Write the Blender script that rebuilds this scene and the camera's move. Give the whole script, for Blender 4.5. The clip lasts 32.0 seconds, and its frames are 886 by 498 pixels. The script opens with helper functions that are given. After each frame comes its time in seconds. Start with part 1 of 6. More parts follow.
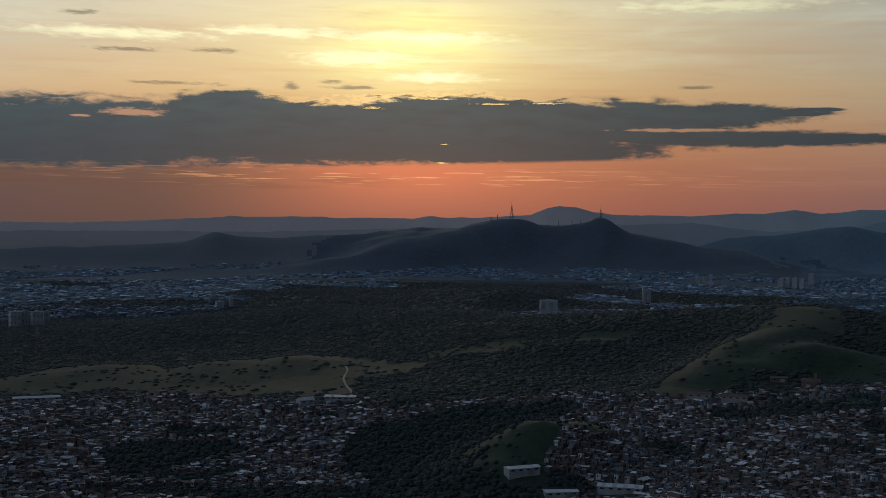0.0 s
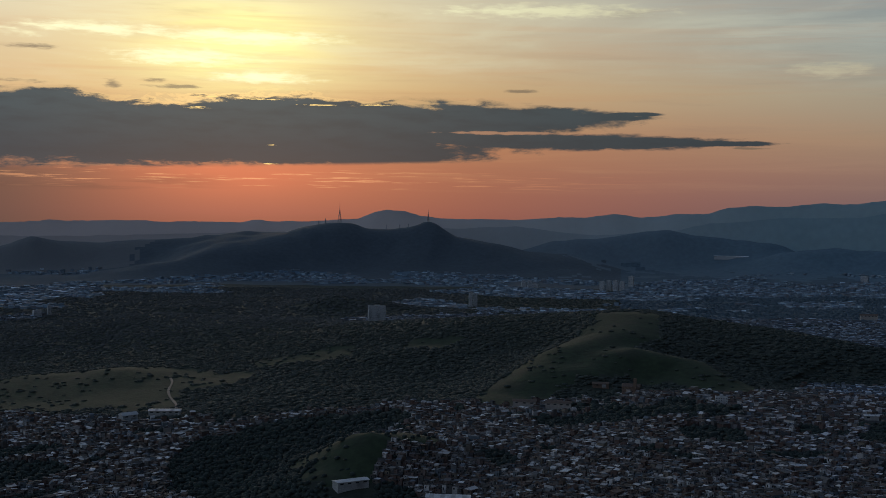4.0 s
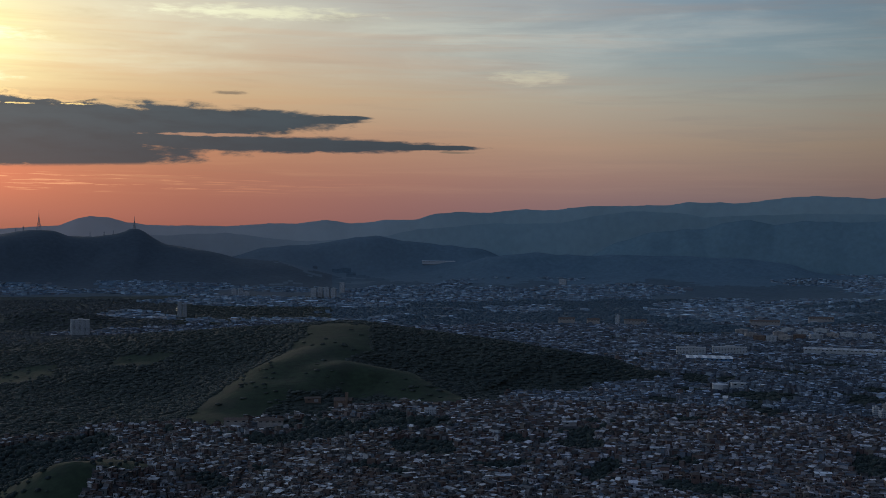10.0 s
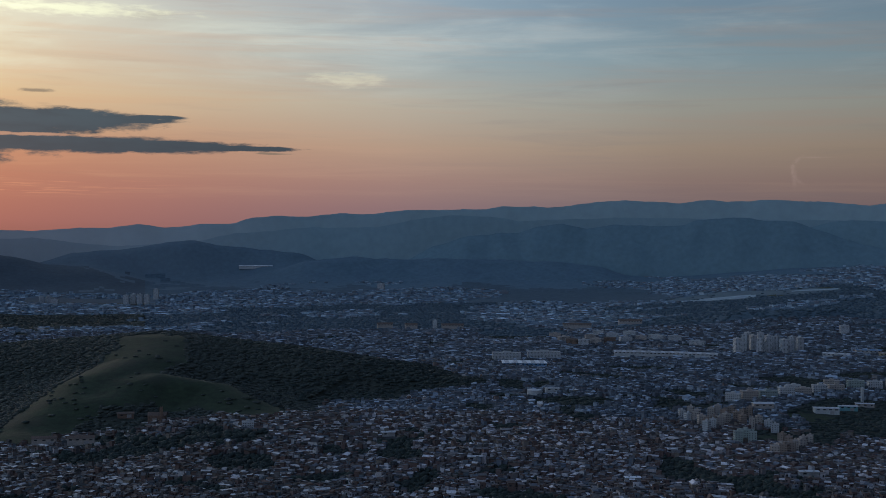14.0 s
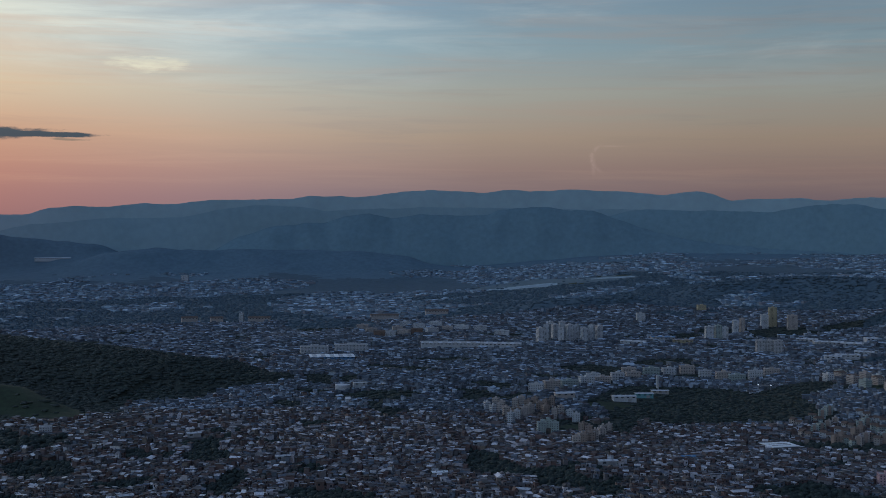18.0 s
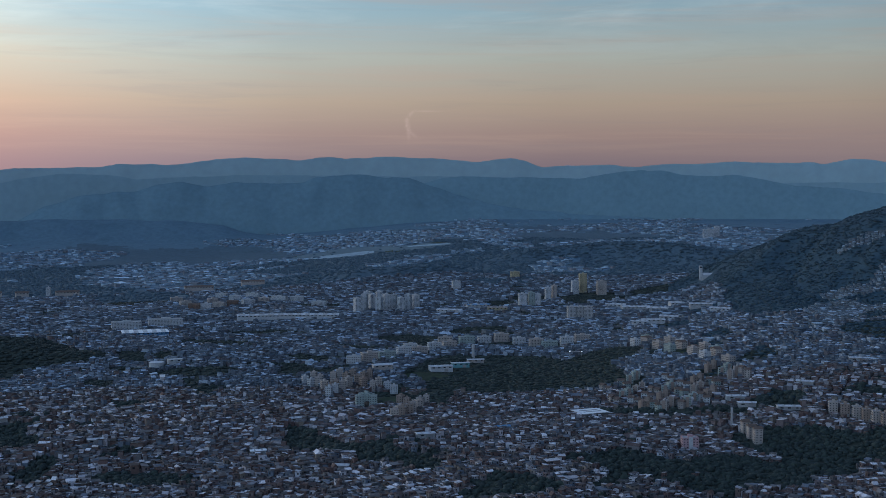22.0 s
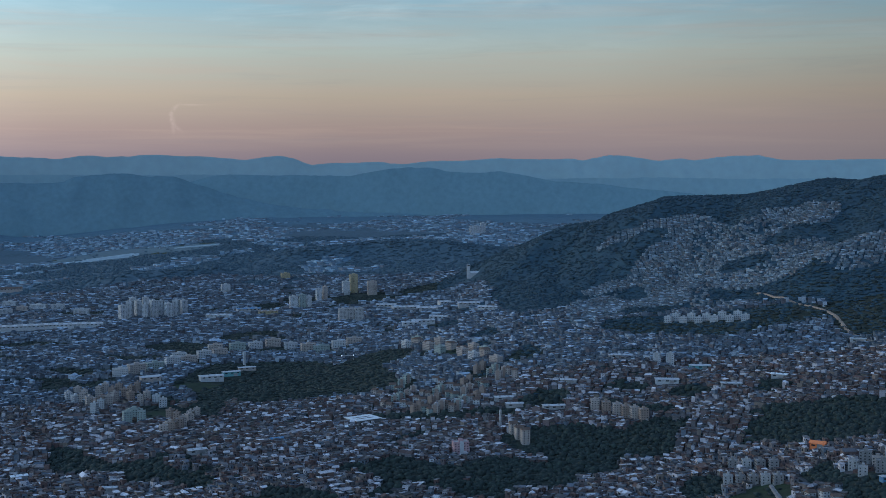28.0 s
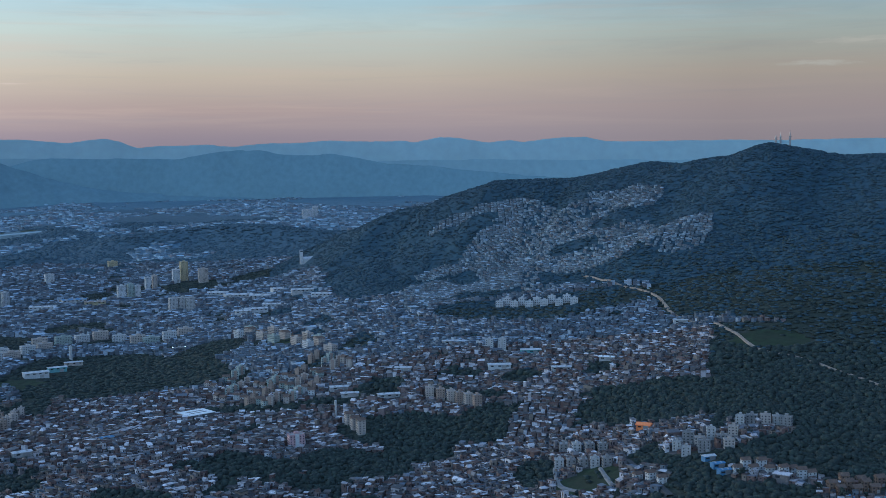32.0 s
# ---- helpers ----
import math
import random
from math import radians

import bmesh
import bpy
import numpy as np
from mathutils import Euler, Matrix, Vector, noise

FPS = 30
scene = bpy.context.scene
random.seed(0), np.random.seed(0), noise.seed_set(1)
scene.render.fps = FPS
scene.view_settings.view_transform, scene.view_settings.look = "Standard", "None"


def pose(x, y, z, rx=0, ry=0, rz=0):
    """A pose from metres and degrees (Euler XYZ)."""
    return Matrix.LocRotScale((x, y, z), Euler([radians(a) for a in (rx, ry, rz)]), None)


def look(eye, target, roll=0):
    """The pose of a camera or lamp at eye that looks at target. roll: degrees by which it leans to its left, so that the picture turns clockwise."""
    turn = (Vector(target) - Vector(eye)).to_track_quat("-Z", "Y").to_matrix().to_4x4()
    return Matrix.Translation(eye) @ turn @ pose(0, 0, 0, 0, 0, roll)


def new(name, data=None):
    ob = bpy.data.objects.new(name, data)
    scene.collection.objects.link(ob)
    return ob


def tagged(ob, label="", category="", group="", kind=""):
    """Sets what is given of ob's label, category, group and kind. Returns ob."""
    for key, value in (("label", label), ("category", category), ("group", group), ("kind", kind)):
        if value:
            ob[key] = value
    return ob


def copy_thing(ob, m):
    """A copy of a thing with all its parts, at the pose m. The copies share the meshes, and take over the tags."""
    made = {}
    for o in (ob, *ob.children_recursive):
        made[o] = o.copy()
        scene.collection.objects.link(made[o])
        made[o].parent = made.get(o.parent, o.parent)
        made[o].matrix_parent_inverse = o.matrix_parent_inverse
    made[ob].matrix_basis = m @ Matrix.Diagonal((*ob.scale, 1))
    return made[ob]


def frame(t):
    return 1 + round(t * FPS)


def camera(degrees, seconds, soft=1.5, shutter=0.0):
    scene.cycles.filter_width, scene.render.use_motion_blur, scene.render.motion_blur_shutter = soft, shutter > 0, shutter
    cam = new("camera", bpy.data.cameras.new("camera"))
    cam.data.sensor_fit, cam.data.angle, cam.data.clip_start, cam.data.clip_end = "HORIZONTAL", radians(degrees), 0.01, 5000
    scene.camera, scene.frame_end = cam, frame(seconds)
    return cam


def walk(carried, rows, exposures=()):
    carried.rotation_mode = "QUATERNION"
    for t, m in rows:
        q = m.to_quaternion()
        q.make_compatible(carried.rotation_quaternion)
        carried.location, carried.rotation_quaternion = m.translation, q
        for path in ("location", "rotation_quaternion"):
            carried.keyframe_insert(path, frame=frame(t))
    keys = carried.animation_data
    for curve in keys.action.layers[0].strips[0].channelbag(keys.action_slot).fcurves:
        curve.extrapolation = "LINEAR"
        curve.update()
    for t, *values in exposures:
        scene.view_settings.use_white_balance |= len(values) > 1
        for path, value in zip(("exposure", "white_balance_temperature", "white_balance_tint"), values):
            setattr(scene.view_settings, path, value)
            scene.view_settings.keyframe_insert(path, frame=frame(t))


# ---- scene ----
cam = camera(39.07, 32.0, soft=0.85)
# seconds, metres of climb over the start, heading to the right, pitch up, roll in degrees
CLIMB = [
    (0.0, 0.00, 0.022, -1.792, 0.775),
    (0.5, 1.09, 1.000, -1.758, 0.714),
    (1.0, 2.17, 1.978, -1.741, 0.725),
    (1.5, 3.26, 2.939, -1.718, 0.792),
    (2.0, 4.35, 3.871, -1.695, 0.726),
    (2.5, 5.43, 4.870, -1.676, 0.727),
    (3.0, 6.52, 5.860, -1.656, 0.752),
    (3.5, 7.60, 6.860, -1.643, 0.808),
    (5.5, 11.95, 11.187, -1.530, 0.783),
    (6.0, 13.04, 12.320, -1.518, 0.806),
    (6.5, 14.12, 13.459, -1.499, 0.796),
    (7.0, 15.21, 14.608, -1.469, 0.722),
    (7.5, 16.30, 15.750, -1.453, 0.715),
    (8.0, 17.38, 16.885, -1.424, 0.685),
    (8.5, 18.47, 18.026, -1.398, 0.743),
    (9.0, 19.56, 19.100, -1.371, 0.690),
    (9.5, 20.65, 20.076, -1.343, 0.700),
    (10.0, 21.73, 21.094, -1.324, 0.693),
    (10.5, 22.82, 22.137, -1.297, 0.650),
    (11.0, 23.91, 23.175, -1.272, 0.653),
    (11.5, 25.00, 24.223, -1.262, 0.662),
    (12.0, 26.09, 25.274, -1.241, 0.662),
    (12.5, 27.18, 26.333, -1.222, 0.657),
    (13.0, 28.27, 27.368, -1.193, 0.638),
    (13.5, 29.36, 28.395, -1.168, 0.651),
    (14.0, 30.45, 29.427, -1.151, 0.628),
    (14.5, 31.54, 30.525, -1.127, 0.563),
    (16.5, 35.91, 35.027, -1.161, 0.508),
    (17.0, 37.00, 36.108, -1.260, 0.521),
    (17.5, 38.10, 37.205, -1.433, 0.445),
    (18.0, 39.19, 38.268, -1.644, 0.471),
    (18.5, 40.29, 39.357, -1.854, 0.383),
    (19.0, 41.39, 40.422, -2.075, 0.383),
    (19.5, 42.48, 41.480, -2.280, 0.369),
    (20.0, 43.58, 42.446, -2.505, 0.332),
    (20.5, 44.68, 43.421, -2.728, 0.287),
    (21.0, 45.78, 44.526, -2.936, 0.272),
    (21.5, 46.88, 45.658, -3.165, 0.222),
    (22.0, 47.99, 46.688, -3.195, 0.200),
    (22.5, 49.09, 47.517, -3.195, 0.146),
    (23.0, 50.19, 48.430, -3.177, 0.110),
    (23.5, 51.30, 49.340, -3.171, 0.069),
    (24.0, 52.40, 50.119, -3.175, 0.047),
    (24.5, 53.51, 50.798, -3.167, 0.040),
    (25.0, 54.62, 51.493, -3.162, -0.003),
    (25.5, 55.73, 52.289, -3.142, -0.002),
    (27.5, 60.19, 56.190, -3.153, -0.181),
    (28.0, 61.30, 57.220, -3.468, -0.193),
    (28.5, 62.42, 58.239, -3.764, -0.215),
    (29.0, 63.54, 59.253, -4.039, -0.230),
    (29.5, 64.67, 60.256, -4.305, -0.281),
    (30.0, 65.79, 61.257, -4.419, -0.281),
    (30.5, 66.92, 62.264, -4.414, -0.338),
    (31.0, 68.05, 63.261, -4.419, -0.405),
    (31.5, 69.17, 64.102, -4.436, -0.414),
    (32.0, 70.31, 64.884, -4.429, -0.470),
]
EYE = 220.0


def view(rise, heading, pitch, roll):
    eye = Vector((0.0, 0.0, EYE + rise))
    h, p = radians(heading), radians(pitch)
    ahead = Vector((math.sin(h) * math.cos(p), math.cos(h) * math.cos(p), math.sin(p)))
    return look(eye, eye + ahead * 100.0, roll)


EXPOSURES = [(0.0, -1.19, 6100, 10), (6.0, -1.18, 5930, 11), (9.0, -1.05, 5740, 12.5), (13.0, -0.82, 5590, 12.5), (17.0, -0.62, 5520, 12), (19.0, -0.41, 5490, 11.5), (22.0, -0.06, 5340, 9.5), (25.0, 0.08, 5180, 7.5), (28.0, 0.18, 5080, 4), (30.0, 0.39, 5000, 3), (32.0, 0.52, 4920, 3)]
walk(cam, [(t, view(*row)) for t, *row in CLIMB], EXPOSURES)
# ---------------------------------------------------------------- world, sun
SUN_BEARING, SUN_HEIGHT = -1.5, 3.2
world = bpy.data.worlds.new("evening_sky")
scene.world = world
world.use_nodes = True
wt = world.node_tree
wt.nodes.clear()


def wnode(kind, **props):
    n = wt.nodes.new(kind)
    for k, v in props.items():
        if k == "operation":
            n.operation = v
    return n


def wput(socket, v):
    if isinstance(v, bpy.types.NodeSocket):
        wt.links.new(v, socket)
    elif isinstance(v, (tuple, list)):
        socket.default_value = (*v, 1.0) if len(socket.default_value) == 4 and len(v) == 3 else v
    else:
        socket.default_value = v


def wm(op, a, b=0.0, c=0.0):
    n = wnode("ShaderNodeMath", operation=op)
    for s, v in zip(n.inputs, (a, b, c)):
        wput(s, v)
    return n.outputs[0]


def wsmooth(v, lo, hi):
    n = wnode("ShaderNodeMapRange")
    n.interpolation_type = "SMOOTHSTEP"
    wput(n.inputs[0], v), wput(n.inputs[1], lo), wput(n.inputs[2], hi)
    return n.outputs[0]


def wmix(f, a, b, blend="MIX"):
    n = wnode("ShaderNodeMix")
    n.data_type, n.blend_type = "RGBA", blend
    wput(n.inputs[0], f), wput(n.inputs[6], a), wput(n.inputs[7], b)
    return n.outputs[2]


def wramp(v, stops):
    n = wnode("ShaderNodeValToRGB")
    ramp = n.color_ramp
    while len(ramp.elements) < len(stops):
        ramp.elements.new(0.5)
    for e, (p, c) in zip(ramp.elements, stops):
        e.position, e.color = p, (*c, 1.0)
    wput(n.inputs[0], v)
    return n.outputs[0]


def srgb(r, g, b):
    return tuple(((v / 255.0 + 0.055) / 1.055) ** 2.4 if v > 10 else v / 255.0 / 12.92 for v in (r, g, b))


way = wnode("ShaderNodeTexCoord").outputs["Generated"]
split = wnode("ShaderNodeSeparateXYZ")
wput(split.inputs[0], way)
sx, sy, sz = split.outputs
bearing = wm("MULTIPLY", wm("ARCTAN2", sx, sy), 57.29578)
height = wm("MULTIPLY", wm("ARCSINE", sz), 57.29578)
low = wm("MULTIPLY_ADD", height, 1.0 / 40.0, 2.0 / 40.0)          # -2 to 38 degrees on 0 to 1


def deg(h):
    return (h + 2.0) / 40.0


SKY_SUNWARD = wramp(low, [(0.0, srgb(110, 66, 58)), (deg(0.0), srgb(164, 98, 82)), (deg(1.6), srgb(180, 110, 84)), (deg(3.2), srgb(198, 132, 92)),
                          (deg(5.5), srgb(224, 182, 126)), (deg(9.0), srgb(235, 216, 176)), (deg(14.0), srgb(184, 193, 192)), (1.0, srgb(100, 121, 150))])
SKY_NORTH = wramp(low, [(0.0, srgb(104, 100, 108)), (deg(0.7), srgb(149, 126, 123)), (deg(2.0), srgb(176, 145, 128)), (deg(3.5), srgb(196, 169, 139)),
                        (deg(5.5), srgb(195, 189, 166)), (deg(7.5), srgb(171, 188, 184)), (deg(12.0), srgb(141, 166, 182)), (1.0, srgb(94, 115, 149))])
away = wsmooth(wm("ABSOLUTE", wm("SUBTRACT", bearing, SUN_BEARING)), 4.0, 40.0)
sky = wmix(away, SKY_SUNWARD, SKY_NORTH)
behind = wsmooth(wm("ABSOLUTE", wm("SUBTRACT", bearing, SUN_BEARING)), 80.0, 170.0)
sky = wmix(wm("MULTIPLY", behind, 0.75), sky, wramp(low, [(0.0, srgb(70, 80, 98)), (deg(4.0), srgb(108, 119, 146)), (1.0, srgb(80, 103, 140))]))

# glow round the hidden sun and the pillar of light over it
db = wm("SUBTRACT", bearing, SUN_BEARING)


def glow(at, wide, tall):
    e = wm("ADD", wm("POWER", wm("ABSOLUTE", wm("DIVIDE", db, wide)), 2.0), wm("POWER", wm("ABSOLUTE", wm("DIVIDE", wm("SUBTRACT", height, at), tall)), 2.0))
    return wm("EXPONENT", wm("MULTIPLY", e, -1.0))


def wnoise(scale_b, scale_h, size, detail, shift=0.0, rough_=0.55, twist=0.0):
    c = wnode("ShaderNodeCombineXYZ")
    wput(c.inputs[0], wm("MULTIPLY_ADD", bearing, scale_b, shift)), wput(c.inputs[1], wm("MULTIPLY", height, scale_h)), wput(c.inputs[2], shift)
    n = wnode("ShaderNodeTexNoise")
    wput(n.inputs["Vector"], c.outputs[0]), wput(n.inputs["Scale"], size), wput(n.inputs["Detail"], detail), wput(n.inputs["Roughness"], rough_)
    wput(n.inputs["Distortion"], twist)
    return n.outputs["Fac"]


sky = wmix(wm("MULTIPLY", glow(7.6, 7.5, 3.0), 0.75), sky, tuple(1.1 * v for v in srgb(252, 228, 158)))
comb = wm("MULTIPLY_ADD", wsmooth(wnoise(0.10, 1.5, 1.4, 6.0, 83.0, 0.6, 0.4), 0.34, 0.62), 0.55, 0.45)
sky = wmix(wm("MULTIPLY", wm("MULTIPLY", glow(7.4, 3.6, 1.8), comb), 0.95), sky, tuple(1.35 * v for v in srgb(255, 243, 150)))
sky = wmix(wm("MULTIPLY", glow(2.0, 6.0, 1.3), 0.55), sky, srgb(240, 124, 86))
sky = wmix(wm("MULTIPLY", wm("MULTIPLY", wm("SUBTRACT", 1.0, wsmooth(bearing, -14.0, -1.5)), wm("SUBTRACT", 1.0, wsmooth(height, 1.6, 2.2))), 0.85), sky, srgb(82, 70, 66))


# thin high veil, drawn out level
veil = wm("MULTIPLY", wsmooth(wnoise(0.08, 0.5, 1.3, 6.0, 3.0, 0.6, 0.4), 0.42, 0.82), wsmooth(height, 4.5, 8.0))
sky = wmix(wm("MULTIPLY", veil, 0.55), sky, wmix(away, srgb(255, 250, 205), srgb(226, 226, 210)))
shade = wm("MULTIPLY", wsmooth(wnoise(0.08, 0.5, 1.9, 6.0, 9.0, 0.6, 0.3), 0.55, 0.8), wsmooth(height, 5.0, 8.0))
sky = wmix(wm("MULTIPLY", shade, 0.42), sky, wmix(away, srgb(205, 180, 130), srgb(140, 160, 166)))

# faint level bands all through the lower sky
band = wm("MULTIPLY", wsmooth(wnoise(0.05, 1.1, 1.5, 7.0, 17.0, 0.62, 0.5), 0.42, 0.72), wm("MULTIPLY", wsmooth(height, 0.6, 2.0), wm("SUBTRACT", 1.0, wsmooth(height, 9.0, 12.0))))
sky = wmix(wm("MULTIPLY", band, 0.26), sky, wmix(away, srgb(226, 166, 112), srgb(206, 170, 142)))
dim = wm("MULTIPLY", wsmooth(wnoise(0.06, 1.0, 1.7, 7.0, 57.0, 0.62, 0.5), 0.5, 0.75), wsmooth(height, 0.6, 2.0))
sky = wmix(wm("MULTIPLY", dim, 0.16), sky, wmix(away, srgb(168, 118, 88), srgb(140, 134, 134)))

# the cloud bank: long flat lenses with a ragged edge (bearing, height, half width, half height)
LENSES = [(-6.0, 3.4, 16.0, 1.75), (-17.0, 3.2, 15.0, 1.8), (-9.8, 4.55, 3.6, 0.85), (0.5, 4.3, 6.5, 1.15), (6.0, 4.0, 9.0, 1.25), (11.0, 4.4, 6.4, 0.6), (14.6, 4.45, 3.4, 0.2), (16.4, 4.6, 1.6, 0.12),
          (13.0, 3.35, 8.6, 0.42), (-27.0, 3.1, 14.0, 1.8), (19.0, 3.3, 4.6, 0.16), (2.0, 2.9, 9.5, 1.0)]
bank = None
for lb, lh, lw, lt in LENSES:
    e = wm("ADD", wm("POWER", wm("ABSOLUTE", wm("DIVIDE", wm("SUBTRACT", bearing, lb), lw)), 2.0), wm("POWER", wm("ABSOLUTE", wm("DIVIDE", wm("SUBTRACT", height, lh), lt)), 2.0))
    one = wm("SUBTRACT", 1.0, wm("SQRT", e))
    bank = one if bank is None else wm("MAXIMUM", bank, one)
ragged = wm("SUBTRACT", wnoise(0.16, 0.62, 4.2, 9.0, 1.7, 0.66, 0.3), 0.5)
bank = wm("MULTIPLY_ADD", ragged, 0.95, bank)
flat_base = wsmooth(wm("MULTIPLY_ADD", bearing, -0.032, height), 1.98, 2.2)
cloud = wm("MULTIPLY", wsmooth(bank, -0.02, 0.30), flat_base)
inner = wmix(wsmooth(height, 2.0, 5.2), srgb(52, 67, 76), srgb(66, 82, 88))
inner = wmix(wm("MULTIPLY", wsmooth(wnoise(0.2, 0.9, 2.4, 8.0, 5.0), 0.35, 0.75), 0.5), inner, srgb(50, 62, 70))
rim = wm("MULTIPLY", wm("MULTIPLY", wsmooth(bank, 0.0, 0.10), wm("SUBTRACT", 1.0, wsmooth(bank, 0.10, 0.26))), glow(5.0, 8.0, 1.8))
inner = wmix(wm("MULTIPLY", rim, 1.0), inner, tuple(1.45 * v for v in srgb(255, 208, 130)))
sky = wmix(wm("MULTIPLY", cloud, 0.98), sky, inner)
# single cloudlets over the bank and bright bars of cloud near the sun
def lens_field(lenses, amount, shift, fine=1.0):
    best = None
    for lb, lh, lw, lt in lenses:
        e = wm("ADD", wm("POWER", wm("ABSOLUTE", wm("DIVIDE", wm("SUBTRACT", bearing, lb), lw)), 2.0), wm("POWER", wm("ABSOLUTE", wm("DIVIDE", wm("SUBTRACT", height, lh), lt)), 2.0))
        o = wm("SUBTRACT", 1.0, wm("SQRT", e))
        best = o if best is None else wm("MAXIMUM", best, o)
    return wm("MULTIPLY_ADD", wm("SUBTRACT", wnoise(0.3 * fine, 1.5 * fine, 3.0, 7.0, shift, 0.62, 0.3), 0.5), amount, best)


bright = lens_field([(-1.0, 7.8, 4.6, 0.35), (-4.0, 6.8, 3.4, 0.42), (-0.5, 6.0, 2.6, 0.3), (-7.5, 7.9, 4.0, 0.3), (-15.0, 7.6, 5.0, 0.3), (12.5, 9.2, 5.0, 0.35), (25.1, 6.5, 2.0, 0.35), (83.5, 4.7, 2.2, 0.2), (81.5, 3.75, 1.8, 0.14)], 2.4, 40.0)
sky = wmix(wm("MULTIPLY", wsmooth(bright, -0.2, 1.0), 0.74), sky, wmix(away, tuple(1.25 * v for v in srgb(255, 250, 196)), srgb(214, 194, 166)))
gold = lens_field([(0.1, 3.0, 0.26, 0.03), (2.2, 4.85, 1.1, 0.04), (-0.6, 5.05, 1.2, 0.04), (-3.3, 4.6, 0.6, 0.06), (0.0, 2.15, 0.4, 0.03), (4.6, 4.9, 0.9, 0.04), (-2.8, 5.1, 0.5, 0.04)], 3.4, 61.0, 3.5)
sky = wmix(wm("MULTIPLY", wsmooth(gold, 0.1, 0.7), 0.9), sky, tuple(1.2 * v for v in srgb(255, 214, 130)))
gap = lens_field([(-14.0, 4.15, 1.6, 0.2), (-16.2, 3.95, 0.5, 0.06), (11.0, 3.72, 3.4, 0.1)], 2.6, 67.0)
sky = wmix(wm("MULTIPLY", wsmooth(gap, 0.0, 0.6), 0.8), sky, srgb(196, 146, 112))
wisp = lens_field([(-14.3, 6.9, 2.0, 0.16), (-10.4, 7.0, 1.3, 0.2), (-7.0, 5.55, 0.5, 0.32), (-4.2, 5.5, 1.9, 0.14), (-12.0, 5.5, 2.6, 0.14), (-16.3, 8.4, 1.2, 0.14), (-5.2, 5.75, 0.7, 0.16), (11.3, 5.6, 1.0, 0.12), (21.4, 3.1, 1.5, 0.08)], 2.6, 44.0)
sky = wmix(wm("MULTIPLY", wsmooth(wisp, 0.1, 0.9), 0.72), sky, srgb(126, 112, 94))
streak = wm("MULTIPLY", wsmooth(wnoise(0.14, 4.2, 2.6, 6.0, 21.0, 0.6), 0.55, 0.64), wm("MULTIPLY", wsmooth(height, 0.9, 1.3), wm("SUBTRACT", 1.0, wsmooth(height, 1.7, 2.1))))
sky = wmix(wm("MULTIPLY", wm("MULTIPLY", streak, glow(1.4, 11.0, 1.2)), 0.8), sky, srgb(255, 176, 120))
bar = wm("MULTIPLY", wsmooth(wnoise(0.08, 1.6, 1.6, 4.0, 31.0, 0.5), 0.50, 0.62), wm("MULTIPLY", wsmooth(height, 0.7, 1.1), wm("SUBTRACT", 1.0, wsmooth(height, 1.3, 1.8))))
sky = wmix(wm("MULTIPLY", wm("MULTIPLY", bar, wm("SUBTRACT", 1.0, wsmooth(bearing, -8.0, 0.0))), 0.5), sky, srgb(104, 74, 66))

# paler haze low in the north-east
haze = wm("MULTIPLY", wsmooth(bearing, 52.0, 82.0), wm("SUBTRACT", 1.0, wsmooth(height, 1.5, 5.0)))
sky = wmix(wm("MULTIPLY", haze, 0.4), sky, srgb(200, 174, 160))

# a curl of old vapour trail, lit by the low sun
curl = wm("ADD", wm("POWER", wm("DIVIDE", wm("SUBTRACT", bearing, 46.05), 1.05), 2.0), wm("POWER", wm("DIVIDE", wm("SUBTRACT", height, 2.55), 0.72), 2.0))
curl = wm("MULTIPLY", wm("EXPONENT", wm("MULTIPLY", wm("POWER", wm("SUBTRACT", curl, 1.0), 2.0), -34.0)), wm("SUBTRACT", 1.0, wsmooth(bearing, 45.05, 45.6)))
curl = wm("MULTIPLY", curl, wsmooth(wnoise(2.2, 2.2, 2.0, 4.0, 71.0), 0.25, 0.6))
tail = lens_field([(45.9, 3.1, 1.0, 0.06), (45.1, 2.2, 0.16, 0.7)], 0.9, 73.0)
sky = wmix(wm("MULTIPLY", wm("MAXIMUM", curl, wm("MULTIPLY", wsmooth(tail, 0.0, 1.0), 0.6)), 0.23), sky, srgb(246, 208, 184))

# the sky is brighter towards the sunset
turned = wm("MULTIPLY_ADD", bearing, 1.0 / 100.0, 0.2)
gain = wramp(turned, [(0.0, (0.75,) * 3), (0.2, (0.75,) * 3), (0.3, (0.592,) * 3), (0.39, (0.522,) * 3), (0.47, (0.479,) * 3), (0.6, (0.326,) * 3), (0.72, (0.266,) * 3), (0.84, (0.248,) * 3), (0.98, (0.177,) * 3)])
sky = wmix(1.0, sky, wmix(1.0, gain, (3.0, 3.0, 3.0), "MULTIPLY"), "MULTIPLY")

air = wnode("ShaderNodeTexSky")
air.sky_type, air.sun_disc = "NISHITA", False
air.sun_elevation, air.sun_rotation = radians(SUN_HEIGHT), radians(SUN_BEARING)
total = wmix(1.0, sky, wmix(1.0, air.outputs[0], (0.003, 0.003, 0.003), "MULTIPLY"), "ADD")
back = wnode("ShaderNodeBackground")
wput(back.inputs[0], total), wput(back.inputs[1], 1.0)
wt.links.new(back.outputs[0], wnode("ShaderNodeOutputWorld").inputs[0])

